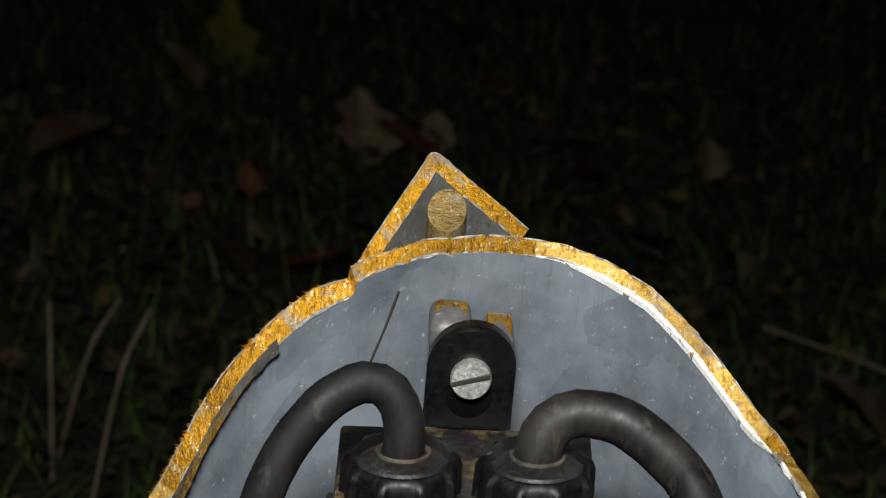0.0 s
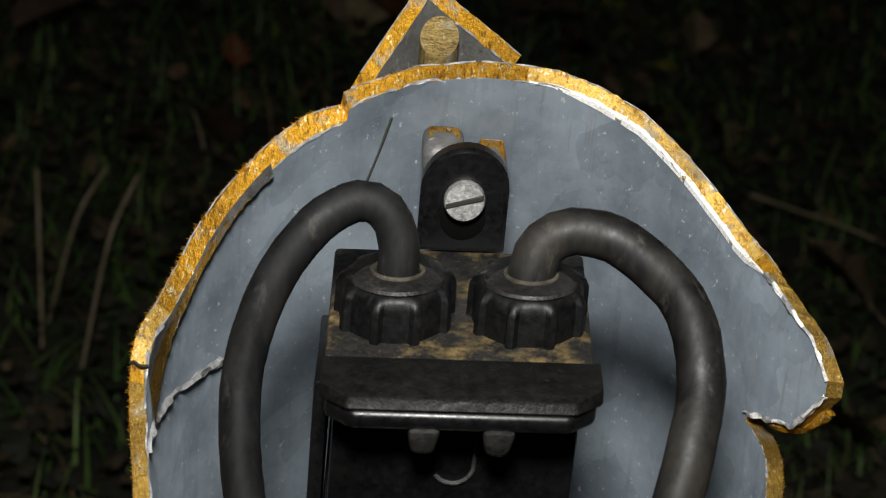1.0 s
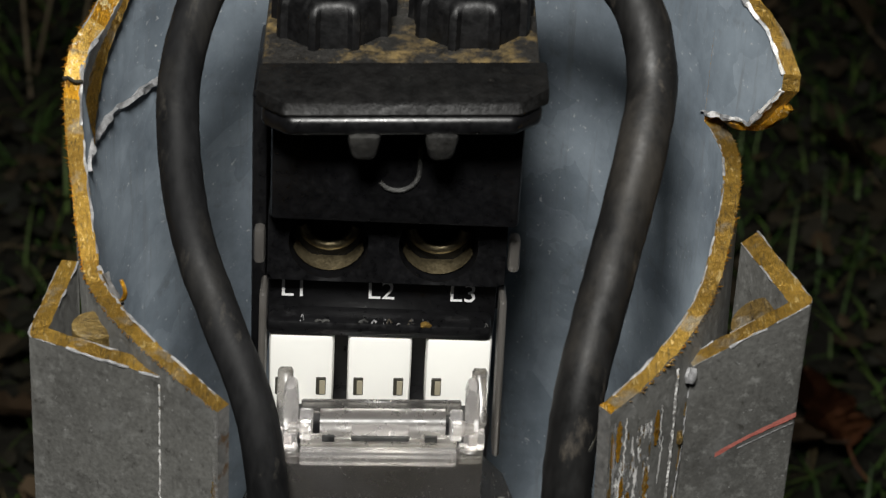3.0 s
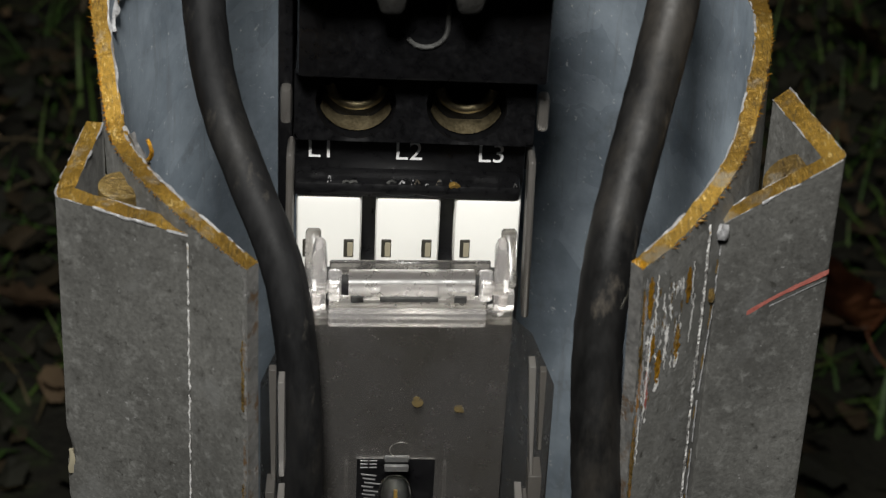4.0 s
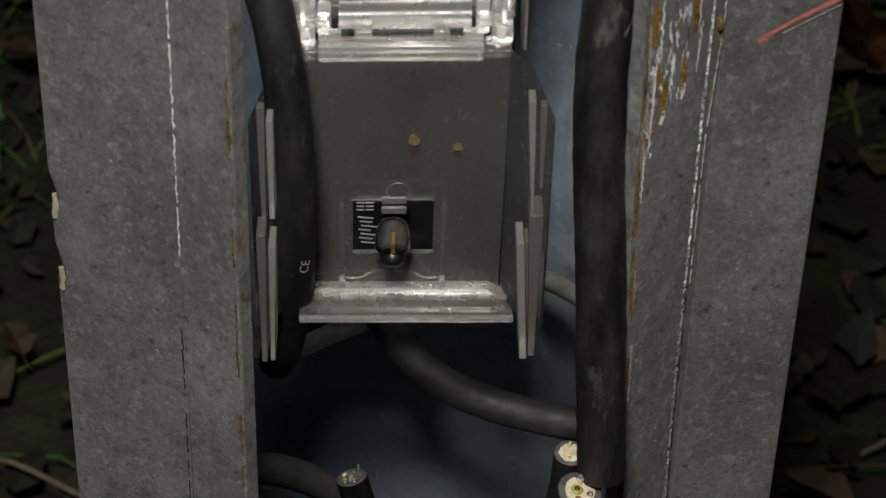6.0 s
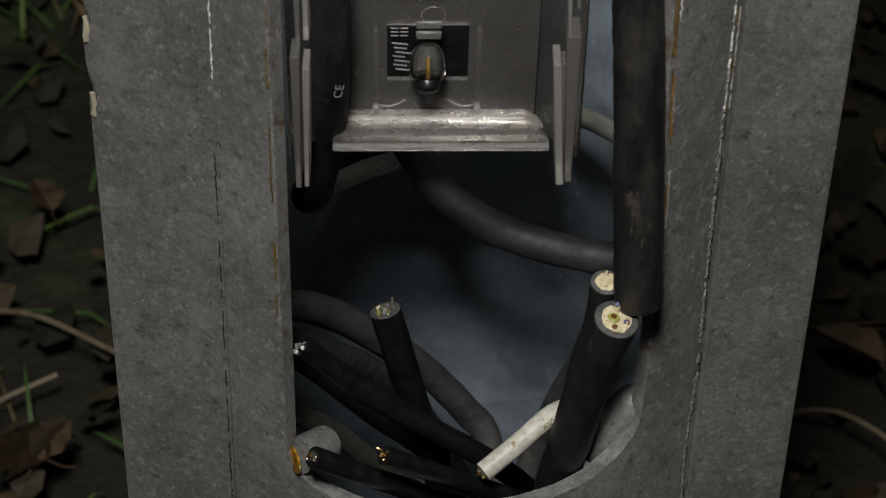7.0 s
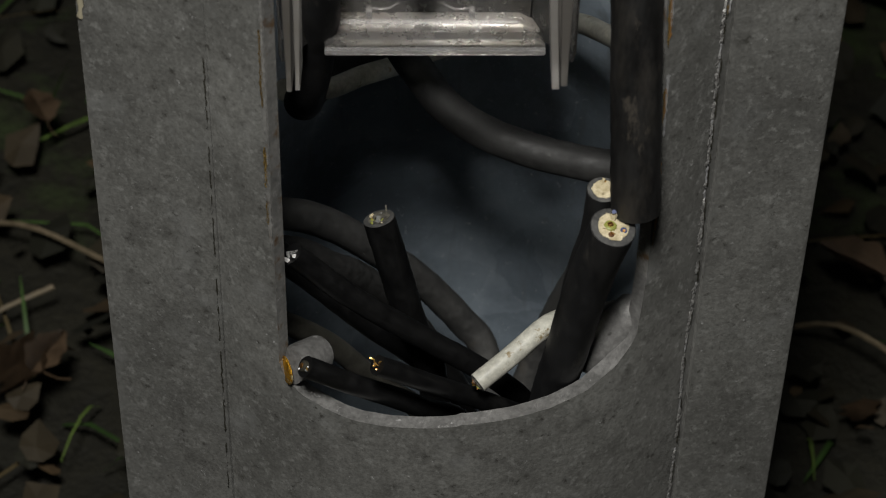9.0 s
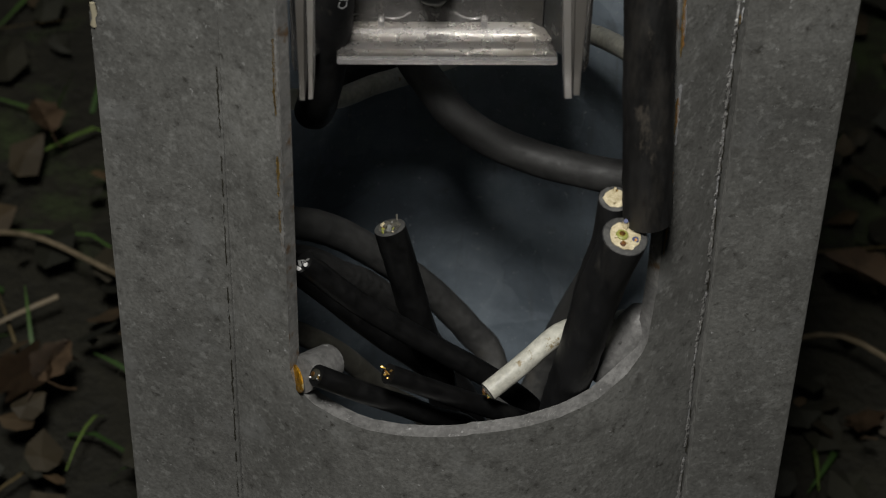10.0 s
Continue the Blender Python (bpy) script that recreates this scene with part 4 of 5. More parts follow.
def framed(outer_rect, hole, y0, y1):
    """A sheet with a window cut through it."""
    bm = bmesh.new()
    loops = []
    for y in (y0, y1):
        for x0, x1, z0, z1 in (outer_rect, hole):
            loops.append([bm.verts.new(lean(x, y, z)) for x, z in ((x0, z0), (x1, z0), (x1, z1), (x0, z1))])
    fo, fi, bo, bi = loops
    for k in range(4):
        q = (k + 1) % 4
        for a, b in ((fo, fi), (bo, bi), (fo, bo), (fi, bi)):
            bm.faces.new((a[k], a[q], b[q], b[k]))
    bmesh.ops.recalc_face_normals(bm, faces=bm.faces[:])
    return bm


clear("cover_panel", framed((-35, 18, 374, 455), (-20.8, 0.2, 388.5, 407), 21.5, 23.2), "hazy clear front panel", SMOKY)
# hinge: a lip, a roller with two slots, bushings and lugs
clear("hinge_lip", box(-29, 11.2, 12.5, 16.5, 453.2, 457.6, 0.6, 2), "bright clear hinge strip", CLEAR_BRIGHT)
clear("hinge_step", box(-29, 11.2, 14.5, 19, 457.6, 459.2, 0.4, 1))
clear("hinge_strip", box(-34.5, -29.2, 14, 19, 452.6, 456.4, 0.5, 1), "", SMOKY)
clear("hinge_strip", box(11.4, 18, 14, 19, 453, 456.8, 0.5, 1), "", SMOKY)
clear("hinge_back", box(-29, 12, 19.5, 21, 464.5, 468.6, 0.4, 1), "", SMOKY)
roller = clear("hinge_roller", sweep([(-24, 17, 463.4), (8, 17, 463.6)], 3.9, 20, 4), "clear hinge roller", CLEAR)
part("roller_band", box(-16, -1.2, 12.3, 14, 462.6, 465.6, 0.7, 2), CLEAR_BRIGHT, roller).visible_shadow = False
part("roller_slot", box(-16, -1.2, 12.6, 13.6, 460.9, 462.2, 0.2, 1), GRIME, roller)
for x in (-21.8, 4.4):
    part("roller_slot", box(x - 1.6, x + 1.6, 12.9, 13.8, 460.4, 462.4, 0.2, 1), GRIME, roller)
for x, s in ((-31.4, 1), (14.6, -1)):
    lug_bm = prism([(x - 1.7, 458), (x + 1.7, 458), (x + 1.9, 470), (x + 1.5, 475.4), (x + 0.5, 476.6), (x - 1.2, 476.4), (x - 1.9, 474)], 12.5, 19, 0.5)
    for v in lug_bm.verts:
        v.co = Vector((v.co.x, v.co.z, v.co.y))
    bmesh.ops.reverse_faces(lug_bm, faces=lug_bm.faces[:])
    clear("hinge_lug", lug_bm, "", CLEAR_BRIGHT)
    clear("lug_foot", box(x - 3.2 * (s > 0) - 0.4, x + 3.2 * (s < 0) + 0.4, 14, 19, 457.2, 462, 0.6, 2), "", CLEAR_BRIGHT)
    clear("lug_wing", box(x - 4 * (s > 0), x + 4 * (s < 0), 17, 20, 462, 474, 0.6, 1, lambda a, b, c: (a, b + (8 if c > 468 else 0), c)), "", SMOKY)
    clear("hinge_knuckle", turned([(3.6, -1.7), (4.1, -1.2), (4.1, 1.2), (3.6, 1.7)], (x + 3.9 * s, 15.5, 464.2), (1, 0, 0), 24), "", CLEAR_BRIGHT)
    clear("hinge_pin", turned([(1.6, -2.6), (1.6, 2.6)], (x + 2.0 * s, 14.5, 464.2), (1, 0, 0), 14), "", CLEAR)


def ledge_bar(y0, y1, z0, z1, right_low, right_high):
    """A bar whose right end is cut on the slant."""
    return box(-35, right_low, y0, y1, z0, z1, 0.5, 2, lambda x, y, z: (x + ((right_high - right_low) if x > 0 and z > (z0 + z1) / 2 else 0), y, z))


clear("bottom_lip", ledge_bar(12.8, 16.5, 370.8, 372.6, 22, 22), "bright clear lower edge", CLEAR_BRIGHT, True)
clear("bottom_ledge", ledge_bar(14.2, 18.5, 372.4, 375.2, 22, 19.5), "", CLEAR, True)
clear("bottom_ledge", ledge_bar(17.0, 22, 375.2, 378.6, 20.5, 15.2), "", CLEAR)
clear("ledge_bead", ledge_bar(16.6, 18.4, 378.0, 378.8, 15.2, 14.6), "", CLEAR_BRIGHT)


def side_wall(x_back, x_front):
    """A side that flares forwards from the panel, its upper corner cut off."""
    bm = bmesh.new()
    rim_pts = [(x_back, 22, 372), (x_back, 20, 452), (x_front * 0.45 + x_back * 0.55, 9, 454), (x_front, -2, 446), (x_front, -3, 384), (x_front, 6, 374)]
    bm.faces.new([bm.verts.new(p) for p in rim_pts])
    bmesh.ops.solidify(bm, geom=bm.faces[:], thickness=1.2)
    return bm


def fin(x_top, x_low, w_top, w_low, z0, z1, y_front, material):
    """A thin upright blade standing on the front edge of a side wall."""
    clear("side_fin", box(-0.5, 0.5, y_front, -2.5, z0, z1, 0.15, 1, lambda a, b, c: ((x_top + a * w_top, b + (3 if b < -3 else 0), c) if c > (z0 + z1) / 2 else (x_low + a * w_low, b, c))), "", material)


clear("side_wall", side_wall(18.4, 28.4), "", SMOKY, True)
clear("side_wall", side_wall(-35.4, -45.4), "", SMOKY, True)
# blades in two tones, pale and darker
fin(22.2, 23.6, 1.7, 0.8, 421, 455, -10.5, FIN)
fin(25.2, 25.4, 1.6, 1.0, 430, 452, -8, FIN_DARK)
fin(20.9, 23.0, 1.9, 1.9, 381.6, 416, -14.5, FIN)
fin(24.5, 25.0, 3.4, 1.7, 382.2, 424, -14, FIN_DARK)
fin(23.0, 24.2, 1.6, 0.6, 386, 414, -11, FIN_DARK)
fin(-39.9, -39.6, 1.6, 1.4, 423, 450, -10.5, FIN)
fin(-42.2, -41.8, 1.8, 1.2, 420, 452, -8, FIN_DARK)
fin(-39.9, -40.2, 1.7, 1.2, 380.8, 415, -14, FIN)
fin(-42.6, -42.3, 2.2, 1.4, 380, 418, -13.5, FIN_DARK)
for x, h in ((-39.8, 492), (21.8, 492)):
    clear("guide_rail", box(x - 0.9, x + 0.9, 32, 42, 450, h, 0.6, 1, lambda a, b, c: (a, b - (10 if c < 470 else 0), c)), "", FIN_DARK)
for x in (-23.6, 2.8):
    clear("window_rib", box(x - 0.55, x + 0.55, 19.0, 21.6, 377, 407, 0.25, 1, lean), "", SMOKY)
    clear("rib_foot", box(x - 0.8, x + 0.8, 17.0, 20.5, 377.6, 382, 0.3, 1), "", CLEAR_BRIGHT)
    clear("moulded_arc", sweep([(x + (1 if x < 0 else -1) * a, 21.2 - 0.095 * (b - 378), b) for a, b in ((7.5, 382), (5.5, 380.4), (3, 379.8), (1, 380.2))], 0.25, 6, 1), "", CLEAR_BRIGHT)
clear("moulded_ring", sweep([(-9 + 3.1 * math.cos(a), 18.2, 410.4 + 2.6 * math.sin(a)) for a in np.linspace(0, 6.28, 15)], 0.14, 6, 1.2), "", CLEAR)
for x, z, w in ((-5.2, 427, 1.5), (5.6, 425, 1.2), (-5.6, 428.4, 0.8), (6.6, 424.2, 0.6)):
    part("rust_spot", turned([(w, 0), (w * 0.8, 0.05), (w * 0.3, 0.07)], (x, 21.45 - (z - 378) * 0.095, z), (0, -1, 0.095), 18, 0, 0), STAIN, cover, "small yellow-brown stain")

indicator = base("indicator_lamp", -10, 20, 388, "small clear indicator lamp on a black plate", "indicator lamp")
plate = part("backing_plate", box(-22.5, 2, 24, 30.5, 380, 409, 0.6), BLACK, indicator)
part("lens", turned([(2.6, -5.4), (3.7, -4.4), (4.5, -2.0), (4.75, 0.6), (4.5, 2.8), (3.6, 4.0)], (-10.3, 16.0, 396.6), (0, -0.72, -0.69), 32), LAMP_LENS, indicator, "clear domed lens")
# grey core that darkens the middle of the lens
part("lens_core", turned([(1.4, -4.0), (2.2, -3.0), (2.6, -1.0), (2.6, 1.6), (1.8, 2.4)], (-10.3, 16.0, 396.6), (0, -0.72, -0.69), 24), CORE_GREY, indicator)
part("filament", sweep([(-10.2, 12.8, 401.2), (-10.2, 11.0, 396.0)], 0.55, 8, 1), GOLD, indicator)
part("black_tip", turned([(3.2, -1.2), (3.3, 0.6), (2.9, 1.8), (1.8, 2.4)], (-10.3, 13.4, 392.6), (0, -0.72, -0.69), 24), BLACK, indicator)
for z in (402.9, 406.1):
    part("metal_clip", box(-13.4, -6.8, 18.2, 19.4, z, z + 2.2, 0.3, 1), FAINT_METAL, indicator, "dull metal contact clip")
for k in range(4):
    for q in range(2):
        part("print_bar", box(-19.9 + q * 2.5, -17.9 + q * 2.5, 23.7, 24.02, 403.6 - k * 1.15, 403.85 - k * 1.15, 0, 1), FAINT_PRINT, plate)
for k, (dx, ln) in enumerate(((0, 4.2), (0.5, 3.4), (0.9, 4.4), (0.2, 3.2), (0.7, 4.2), (0.4, 3.6), (0.9, 3.8))):
    part("print_bar", box(-19.6 + dx, -19.6 + dx + ln, 23.7, 24.02, 397.6 - k * 1.35, 397.95 - k * 1.35, 0, 1, lambda x, y, z: (x, y, z - (x + 18) * 0.12)), FAINT_PRINT, plate)
for x, z, w in ((-41.2, 503, 3), (24.2, 503, 3)):
    part("clip", box(x - w / 2, x + w / 2, 38, 43, z - 6, z + 4, 1.2, 2), FIN_DARK, fuse_box, "small clear side clip").visible_shadow = False


# ---- cables ----
def cable(points, radius, material, label, cores=(), filler=None, rough=0.05, at_start=True, frays=0, fray_mats=()):
    """A cable along points; cores are (material, offset, offset, radius) seen in its cut end."""
    p = points[0] if at_start else points[-1]
    ob = base("cable", *points[-1], label, "cable")
    sheath = part("sheath", sweep(points, radius, 22, 3.0, rough), material, ob)
    if cores or filler or frays:
        line = smooth_line(points)
        a, b = (line[0], line[1]) if at_start else (line[-1], line[-2])
        out = (a - b).normalized()
        side = out.orthogonal().normalized()
        other = out.cross(side)
        if filler:
            part("cut_face", turned([(radius * 0.97, -0.3), (radius * 0.97, 0.12), (radius * 0.9, 0.25)], a, out, 22), SHEATH_CUT, ob, "grey cut rubber face")
            bm = turned([(radius * 0.70, 0), (radius * 0.70, 0.45), (radius * 0.5, 0.7), (radius * 0.2, 0.55)], a, out, 22)
            for v in bm.verts:
                v.co += (v.co - a) * 0.16 * noise.noise(v.co * 0.9 + Vector((radius, 0, 0)))
            part("filler", bm, filler, ob, "filler in the cut end")
        for m, u, w, r in cores:
            c = a + side * u + other * w
            tilt = (out + side * rng0.uniform(-0.4, 0.4) + other * rng0.uniform(-0.4, 0.4)).normalized()
            core = part("core", turned([(r, -1), (r, rng0.uniform(0.5, 0.9)), (r * 0.8, 1.0)], c, tilt, 14), m, ob)
            part("strand", turned([(r * 0.5, 0), (r * 0.5, rng0.uniform(0.9, 1.3)), (r * 0.35, 1.4)], c, tilt, 8), COPPER, core)
        for k in range(frays):
            e = rng0.uniform(0, 6.28)
            rr = radius * rng0.uniform(0.15, 0.8)
            c = a + (side * math.cos(e) + other * math.sin(e)) * rr
            d = out * rng0.uniform(0.4, 1.0) + side * rng0.uniform(-0.7, 0.7) + other * rng0.uniform(-0.7, 0.7)
            ln = radius * rng0.uniform(0.2, 0.55)
            part("frayed_wire", sweep([c - out * 0.5, c + d * ln * 0.5, c + d * ln + side * rng0.uniform(-0.5, 0.5)], radius * rng0.uniform(0.05, 0.14), 6, 0.5, 0.8), rng0.choice(fray_mats), ob)
    return ob


left_cable = cable([(-24, 57, 556), (-24, 57.2, 571), (-24.5, 58.4, 578.6), (-28.2, 60, 585.2), (-35.4, 59.5, 587.6), (-45.8, 55, 582), (-56, 50, 566.6), (-61.6, 45, 546), (-61.2, 38, 527),
       (-57.5, 31, 508), (-50, 22, 491), (-41.5, 13, 473), (-37.7, 8, 456.9), (-35.3, 5, 432), (-34.9, 6, 410), (-35.6, 12, 390), (-37.6, 25, 365), (-41.6, 40, 336), (-44, 66, 314), (-36, 100, 300), (-20, 118, 296)],
      5.4, SHEATH, "thick dusty black cable arching out of a gland")
right_cable = cable([(44.6, -22, 350), (42.5, -18, 383), (40.4, -15, 416), (38.6, -12, 440), (37.8, -8, 462), (39.0, -3, 483), (42.2, 5, 498), (47.0, 15, 516), (52.2, 26, 538), (55.2, 40, 552),
       (51.4, 50, 567), (42, 54.5, 576.6), (31, 58.2, 582.6), (20.5, 60.3, 583.2), (13.4, 60, 579.6), (10.8, 58, 573.5), (10.4, 57, 566), (10.4, 57, 556)],
      6.3, SHEATH_WORN, "thick black cable from a gland, sheared off below", [(CREAM, 1, 1, 2)])
cable([(-21, 12, 315.2), (-16.2, 9, 297.5), (-11, 8, 276), (-5.7, 9, 258), (-2, 18, 200), (-2, 34, 120)], 4.5, SHEATH_CLEAN, "short black cable stub, cut square",
      [(GREENY, -1.9, 0.6, 0.7)], FRAYED, frays=9, fray_mats=(ZINC, FRAYED, CREAM, GREENY))
cable([(38.7, -28, 349.2), (34.2, -22, 323.7), (30.5, -16, 292.5), (27.5, -8, 262), (24, 5, 200), (20, 20, 120)], 5.9, SHEATH, "thick dusty black cable stub with coloured cores",
      [(BLUE, 1.3, -2.3, 0.9), (GREENY, -0.6, 0.6, 1.7), (BROWNC, -2.4, -1.4, 0.8)], CREAM, frays=5, fray_mats=(GOLD, CREAM, BLUE))
cable([(37.0, -14, 349.5), (36.4, -11, 332), (33.5, -1, 300), (30, 14, 220), (25, 25, 120)], 4.3, SHEATH, "black cable stub with cream filler", [], CREAM, frays=3, fray_mats=(CREAM, GOLD))
cable([(6.6, -21.5, 285.7), (16, -15, 290.1), (26.1, -7, 294.3), (35, 4, 287), (42.6, 15, 277), (50, 28, 266), (58, 46, 240), (55, 60, 180)], 2.9, SHEATH_PALE, "pale grey stained cable with cut end",
      [(GREENY, 0.8, 0.5, 0.6), (BROWNC, -0.8, 0.5, 0.8)], FRAYED, frays=5, fray_mats=(BARE, GOLD, CREAM))
cable([(-20.6, -27, 297.8), (-6.3, -22, 285.7), (12.9, -15, 269.8), (24, -4, 250), (28, 10, 210)], 2.8, SHEATH_CLEAN, "thin black cable with bare copper tip", frays=8, fray_mats=(COPPER, GOLD, BARE))
cable([(-39.8, -27, 296.8), (-27.8, -23, 286.4), (-9.2, -16, 270.3), (6, -2, 245), (12, 15, 180)], 3.0, SHEATH_CLEAN, "thin black cable lying against opening sill", [(DARKSLOT, 0, 0, 1.6)], frays=5, fray_mats=(ZINC, GOLD, BARE))
cable([(-43.6, -9, 321.2), (-28.3, -6, 302.9), (-9.5, -4, 286.2), (13.3, -2, 266.6), (24, 8, 240), (28, 25, 180)], 3.3, SHEATH_CLEAN, "black cable slanting across the opening", frays=6, fray_mats=(ZINC, BARE))
cable([(-66, 36, 294), (-48.5, 50, 282.5), (-37.3, 60, 269.5), (-23.7, 72, 248.3), (-9.2, 82, 225.7), (4.4, 86, 204), (13.2, 82, 190), (18, 60, 150), (18, 50, 100)], 5.0, SHEATH_GREY, "dusty dark grey cable loop inside the tube")
cable([(-64, 30, 285), (-47.3, 40, 277), (-37, 50, 262), (-27, 60, 247), (-14, 68, 224), (-2, 68, 200), (5, 60, 170), (8, 50, 100)], 4.4, SHEATH_DUST, "black cable loop inside the tube")
cable([(-60, 16, 276), (-46.1, 25, 260.1), (-36.5, 32, 246.2), (-28.2, 38, 230.5), (-21.2, 42, 217.7), (-6, 44, 196), (4, 44, 120)], 3.4, SHEATH_BEIGE, "dusty beige cable low in the tube")
# added to darken the area below the slanting cable
cable([(-62, 26, 300), (-40, 30, 274), (-24, 34, 253), (-10, 38, 236), (4, 40, 214), (10, 40, 150)], 4.2, SHEATH_CLEAN, "black cable running down into the tube")
cable([(-24, 96, 324), (-13, 80, 317), (-4, 67, 312.5), (5.8, 58.5, 310), (18.9, 52, 308.2), (31.9, 48, 307.2), (44.7, 44, 307.6), (56, 42, 308.5), (64, 42, 308)], 5.2, SHEATH_DUST, "dusty dark grey cable bowed across the tube")
cable([(-50, 62, 320), (-43, 70, 314), (-36.9, 75, 310.5), (-28, 85, 307.5), (-18, 100, 300), (-5.8, 112, 296.8), (10, 120, 298), (24, 114, 307), (36.8, 100, 317.5), (45.3, 80, 327.5), (53.3, 60, 336)], 3.1, SHEATH_PALE, "pale grey cable curving behind the fuse box")
cable([(50, 66, 268), (46.4, 74, 249), (40.4, 82, 225), (35, 88, 202), (30.6, 90, 183), (20, 80, 150), (12, 70, 100)], 4.8, SHEATH_GREY, "dusty grey cable stub leaning inwards")
for pts, owner in (([(43.8, -7.4, 478.5), (42.2, -9.9, 475.2), (39.4, -11.0, 473)], right_cable), ([(-48.4, 13.0, 479.5), (-46.4, 11.6, 477.3), (-44.4, 11.2, 475.6)], left_cable)):
    gash = part("gash", sweep(pts, 0.38, 8, 1.0, 0.4), GRIME, owner, "pale gash in the sheath")
    part("slit", sweep([(x, y + 0.2, z + 0.8) for x, y, z in pts], 0.5, 8, 1.0), DARKSLOT, gash)
writing("CE", 0.0033, (-32.4, 0.0, 399.5), (90, -78, 18), left_cable, FAINT_PRINT).matrix_parent_inverse = Matrix.Translation(-left_cable.location)
# sawn hinge pin and earthing lug at the foot of the opening
boss = base("hinge_boss", 45.6, -8.5, 290, "dusty grey rounded steel boss behind the opening", "hinge boss")
part("knuckle", turned([(0.2, -14), (3.2, -13.2), (4.8, -10.5), (5.6, -6), (5.8, 0), (5.5, 7), (4.6, 11.5), (2.5, 13.5), (0.2, 14)], (43.6, -8.5, 292), (8.5, 2, 16), 28), SILL, boss)
pin = base("hinge_pin", -46, -8, 293, "sawn steel hinge pin with rusty end", "hinge pin")
part("shank", sweep([(-44.6, -18.5, 288.2), (-41, -14, 286.2), (-37.5, -9, 283.5)], 5.3, 22, 1.5), SILL, pin)
part("sawn_face", turned([(4.0, 0), (4.0, 0.5), (3.4, 0.8)], (-45.2, -19.4, 287.6), (-0.90, -0.42, 0.05), 20), SAWN, pin, "orange sawn face")

# ---- ground, grass and fallen leaves ----
ground_mat = surface("dark_soil", (0.008, 0.0075, 0.004), (0.020, 0.018, 0.009), 9, (0.8, 0.95), 0, 90, [((0.03, 0.045, 0.012), 0.55, 6)], (0.8, 0.006))
bm = bmesh.new()
xs = np.concatenate([[-300, -60, -15, -5], np.linspace(-2.4, 2.4, 61), [5, 15, 60, 300]])
ys = np.concatenate([[-300, -60, -15, -4], np.linspace(-1.2, 4.4, 71), [8, 20, 60, 300]])
verts = [(x * 1000, y * 1000, -14 + 22 * noise.noise(Vector((x * 2.3, y * 2.3, 0))) + 9 * noise.noise(Vector((x * 9, y * 9, 4)))) for y in ys for x in xs]
vs = [bm.verts.new(c) for c in verts]
nx = len(xs)
for j in range(len(ys) - 1):
    for i in range(nx - 1):
        bm.faces.new((vs[j * nx + i], vs[j * nx + i + 1], vs[(j + 1) * nx + i + 1], vs[(j + 1) * nx + i]))
tagged(part("ground", bm, ground_mat, None), "dark autumn soil under grass and leaves", "ground", kind="structure")


def blades(name, count, seed, length, width, material, label, spread, flat_share):
    """Many curved grass blades in one mesh."""
    rng = np.random.default_rng(seed)
    x = rng.uniform(-spread, spread, count)
    y = rng.uniform(-0.1, 3.6, count)
    keep = (np.hypot(x, y - 0.054) > 0.16) & ((y > 0.6) | (rng.random(count) < 0.1))
    x, y = x[keep], y[keep]
    n = len(x)
    ln = rng.uniform(*length, n)
    wd = rng.uniform(*width, n)
    az = rng.uniform(0, 2 * np.pi, n)
    el = np.where(rng.random(n) < flat_share, rng.uniform(0.05, 0.35, n), rng.uniform(0.6, 1.45, n))
    bend = rng.uniform(0.2, 1.1, n)
    vs = []
    cx, cy, cz = x.copy(), y.copy(), np.full(n, -0.01)
    for k in range(5):
        w = wd * (1 - (k / 4) ** 2) * 0.5 + 0.0002
        vs.append(np.stack([cx - np.sin(az) * w, cy + np.cos(az) * w, cz], 1))
        vs.append(np.stack([cx + np.sin(az) * w, cy - np.cos(az) * w, cz + 0.2 * w], 1))
        e = el - bend * k / 4
        cx = cx + ln / 4 * np.cos(e) * np.cos(az)
        cy = cy + ln / 4 * np.cos(e) * np.sin(az)
        cz = np.maximum(cz + ln / 4 * np.sin(e), 0.002)
    v = np.stack(vs, 1).reshape(-1, 3)
    f = (np.arange(n)[:, None, None] * 10 + np.array([[0, 1, 3, 2], [2, 3, 5, 4], [4, 5, 7, 6], [6, 7, 9, 8]])).reshape(-1, 4)
    me = bpy.data.meshes.new(name)
    me.from_pydata(v.tolist(), [], f.tolist())
    me.materials.append(material)
    me.shade_smooth()
    return tagged(new(name, me), label, "grass", kind="stuff")


def island_mat(name, stops, rough=0.6):
    m, nt, p = nodes_of(name)
    geo = nt.nodes.new("ShaderNodeNewGeometry")
    col = ramp(nt, geo.outputs["Random Per Island"], stops)
    col = mix(nt, 0.6, col, ramp(nt, tex_noise(nt, 40, 4), [(0.3, (0.5, 0.5, 0.5)), (0.7, (1.4, 1.4, 1.4))]), "MULTIPLY")
    nt.links.new(col, p.inputs["Base Color"])
    p.inputs["Roughness"].default_value = rough
    return m


GREEN = island_mat("grass_green", [(0.0, (0.026, 0.062, 0.012)), (0.6, (0.06, 0.125, 0.022)), (1.0, (0.13, 0.20, 0.04))])
STRAW = island_mat("dry_grass", [(0.0, (0.07, 0.05, 0.02)), (0.7, (0.13, 0.10, 0.045)), (1.0, (0.26, 0.20, 0.11))])
blades("grass", 21000, 3, (0.025, 0.085), (0.0012, 0.003), GREEN, "sparse dark green grass growing through leaves", 1.3, 0.55)
blades("dry_grass", 3000, 5, (0.04, 0.16), (0.0008, 0.002), STRAW, "withered straw-coloured grass blades", 1.3, 0.93)


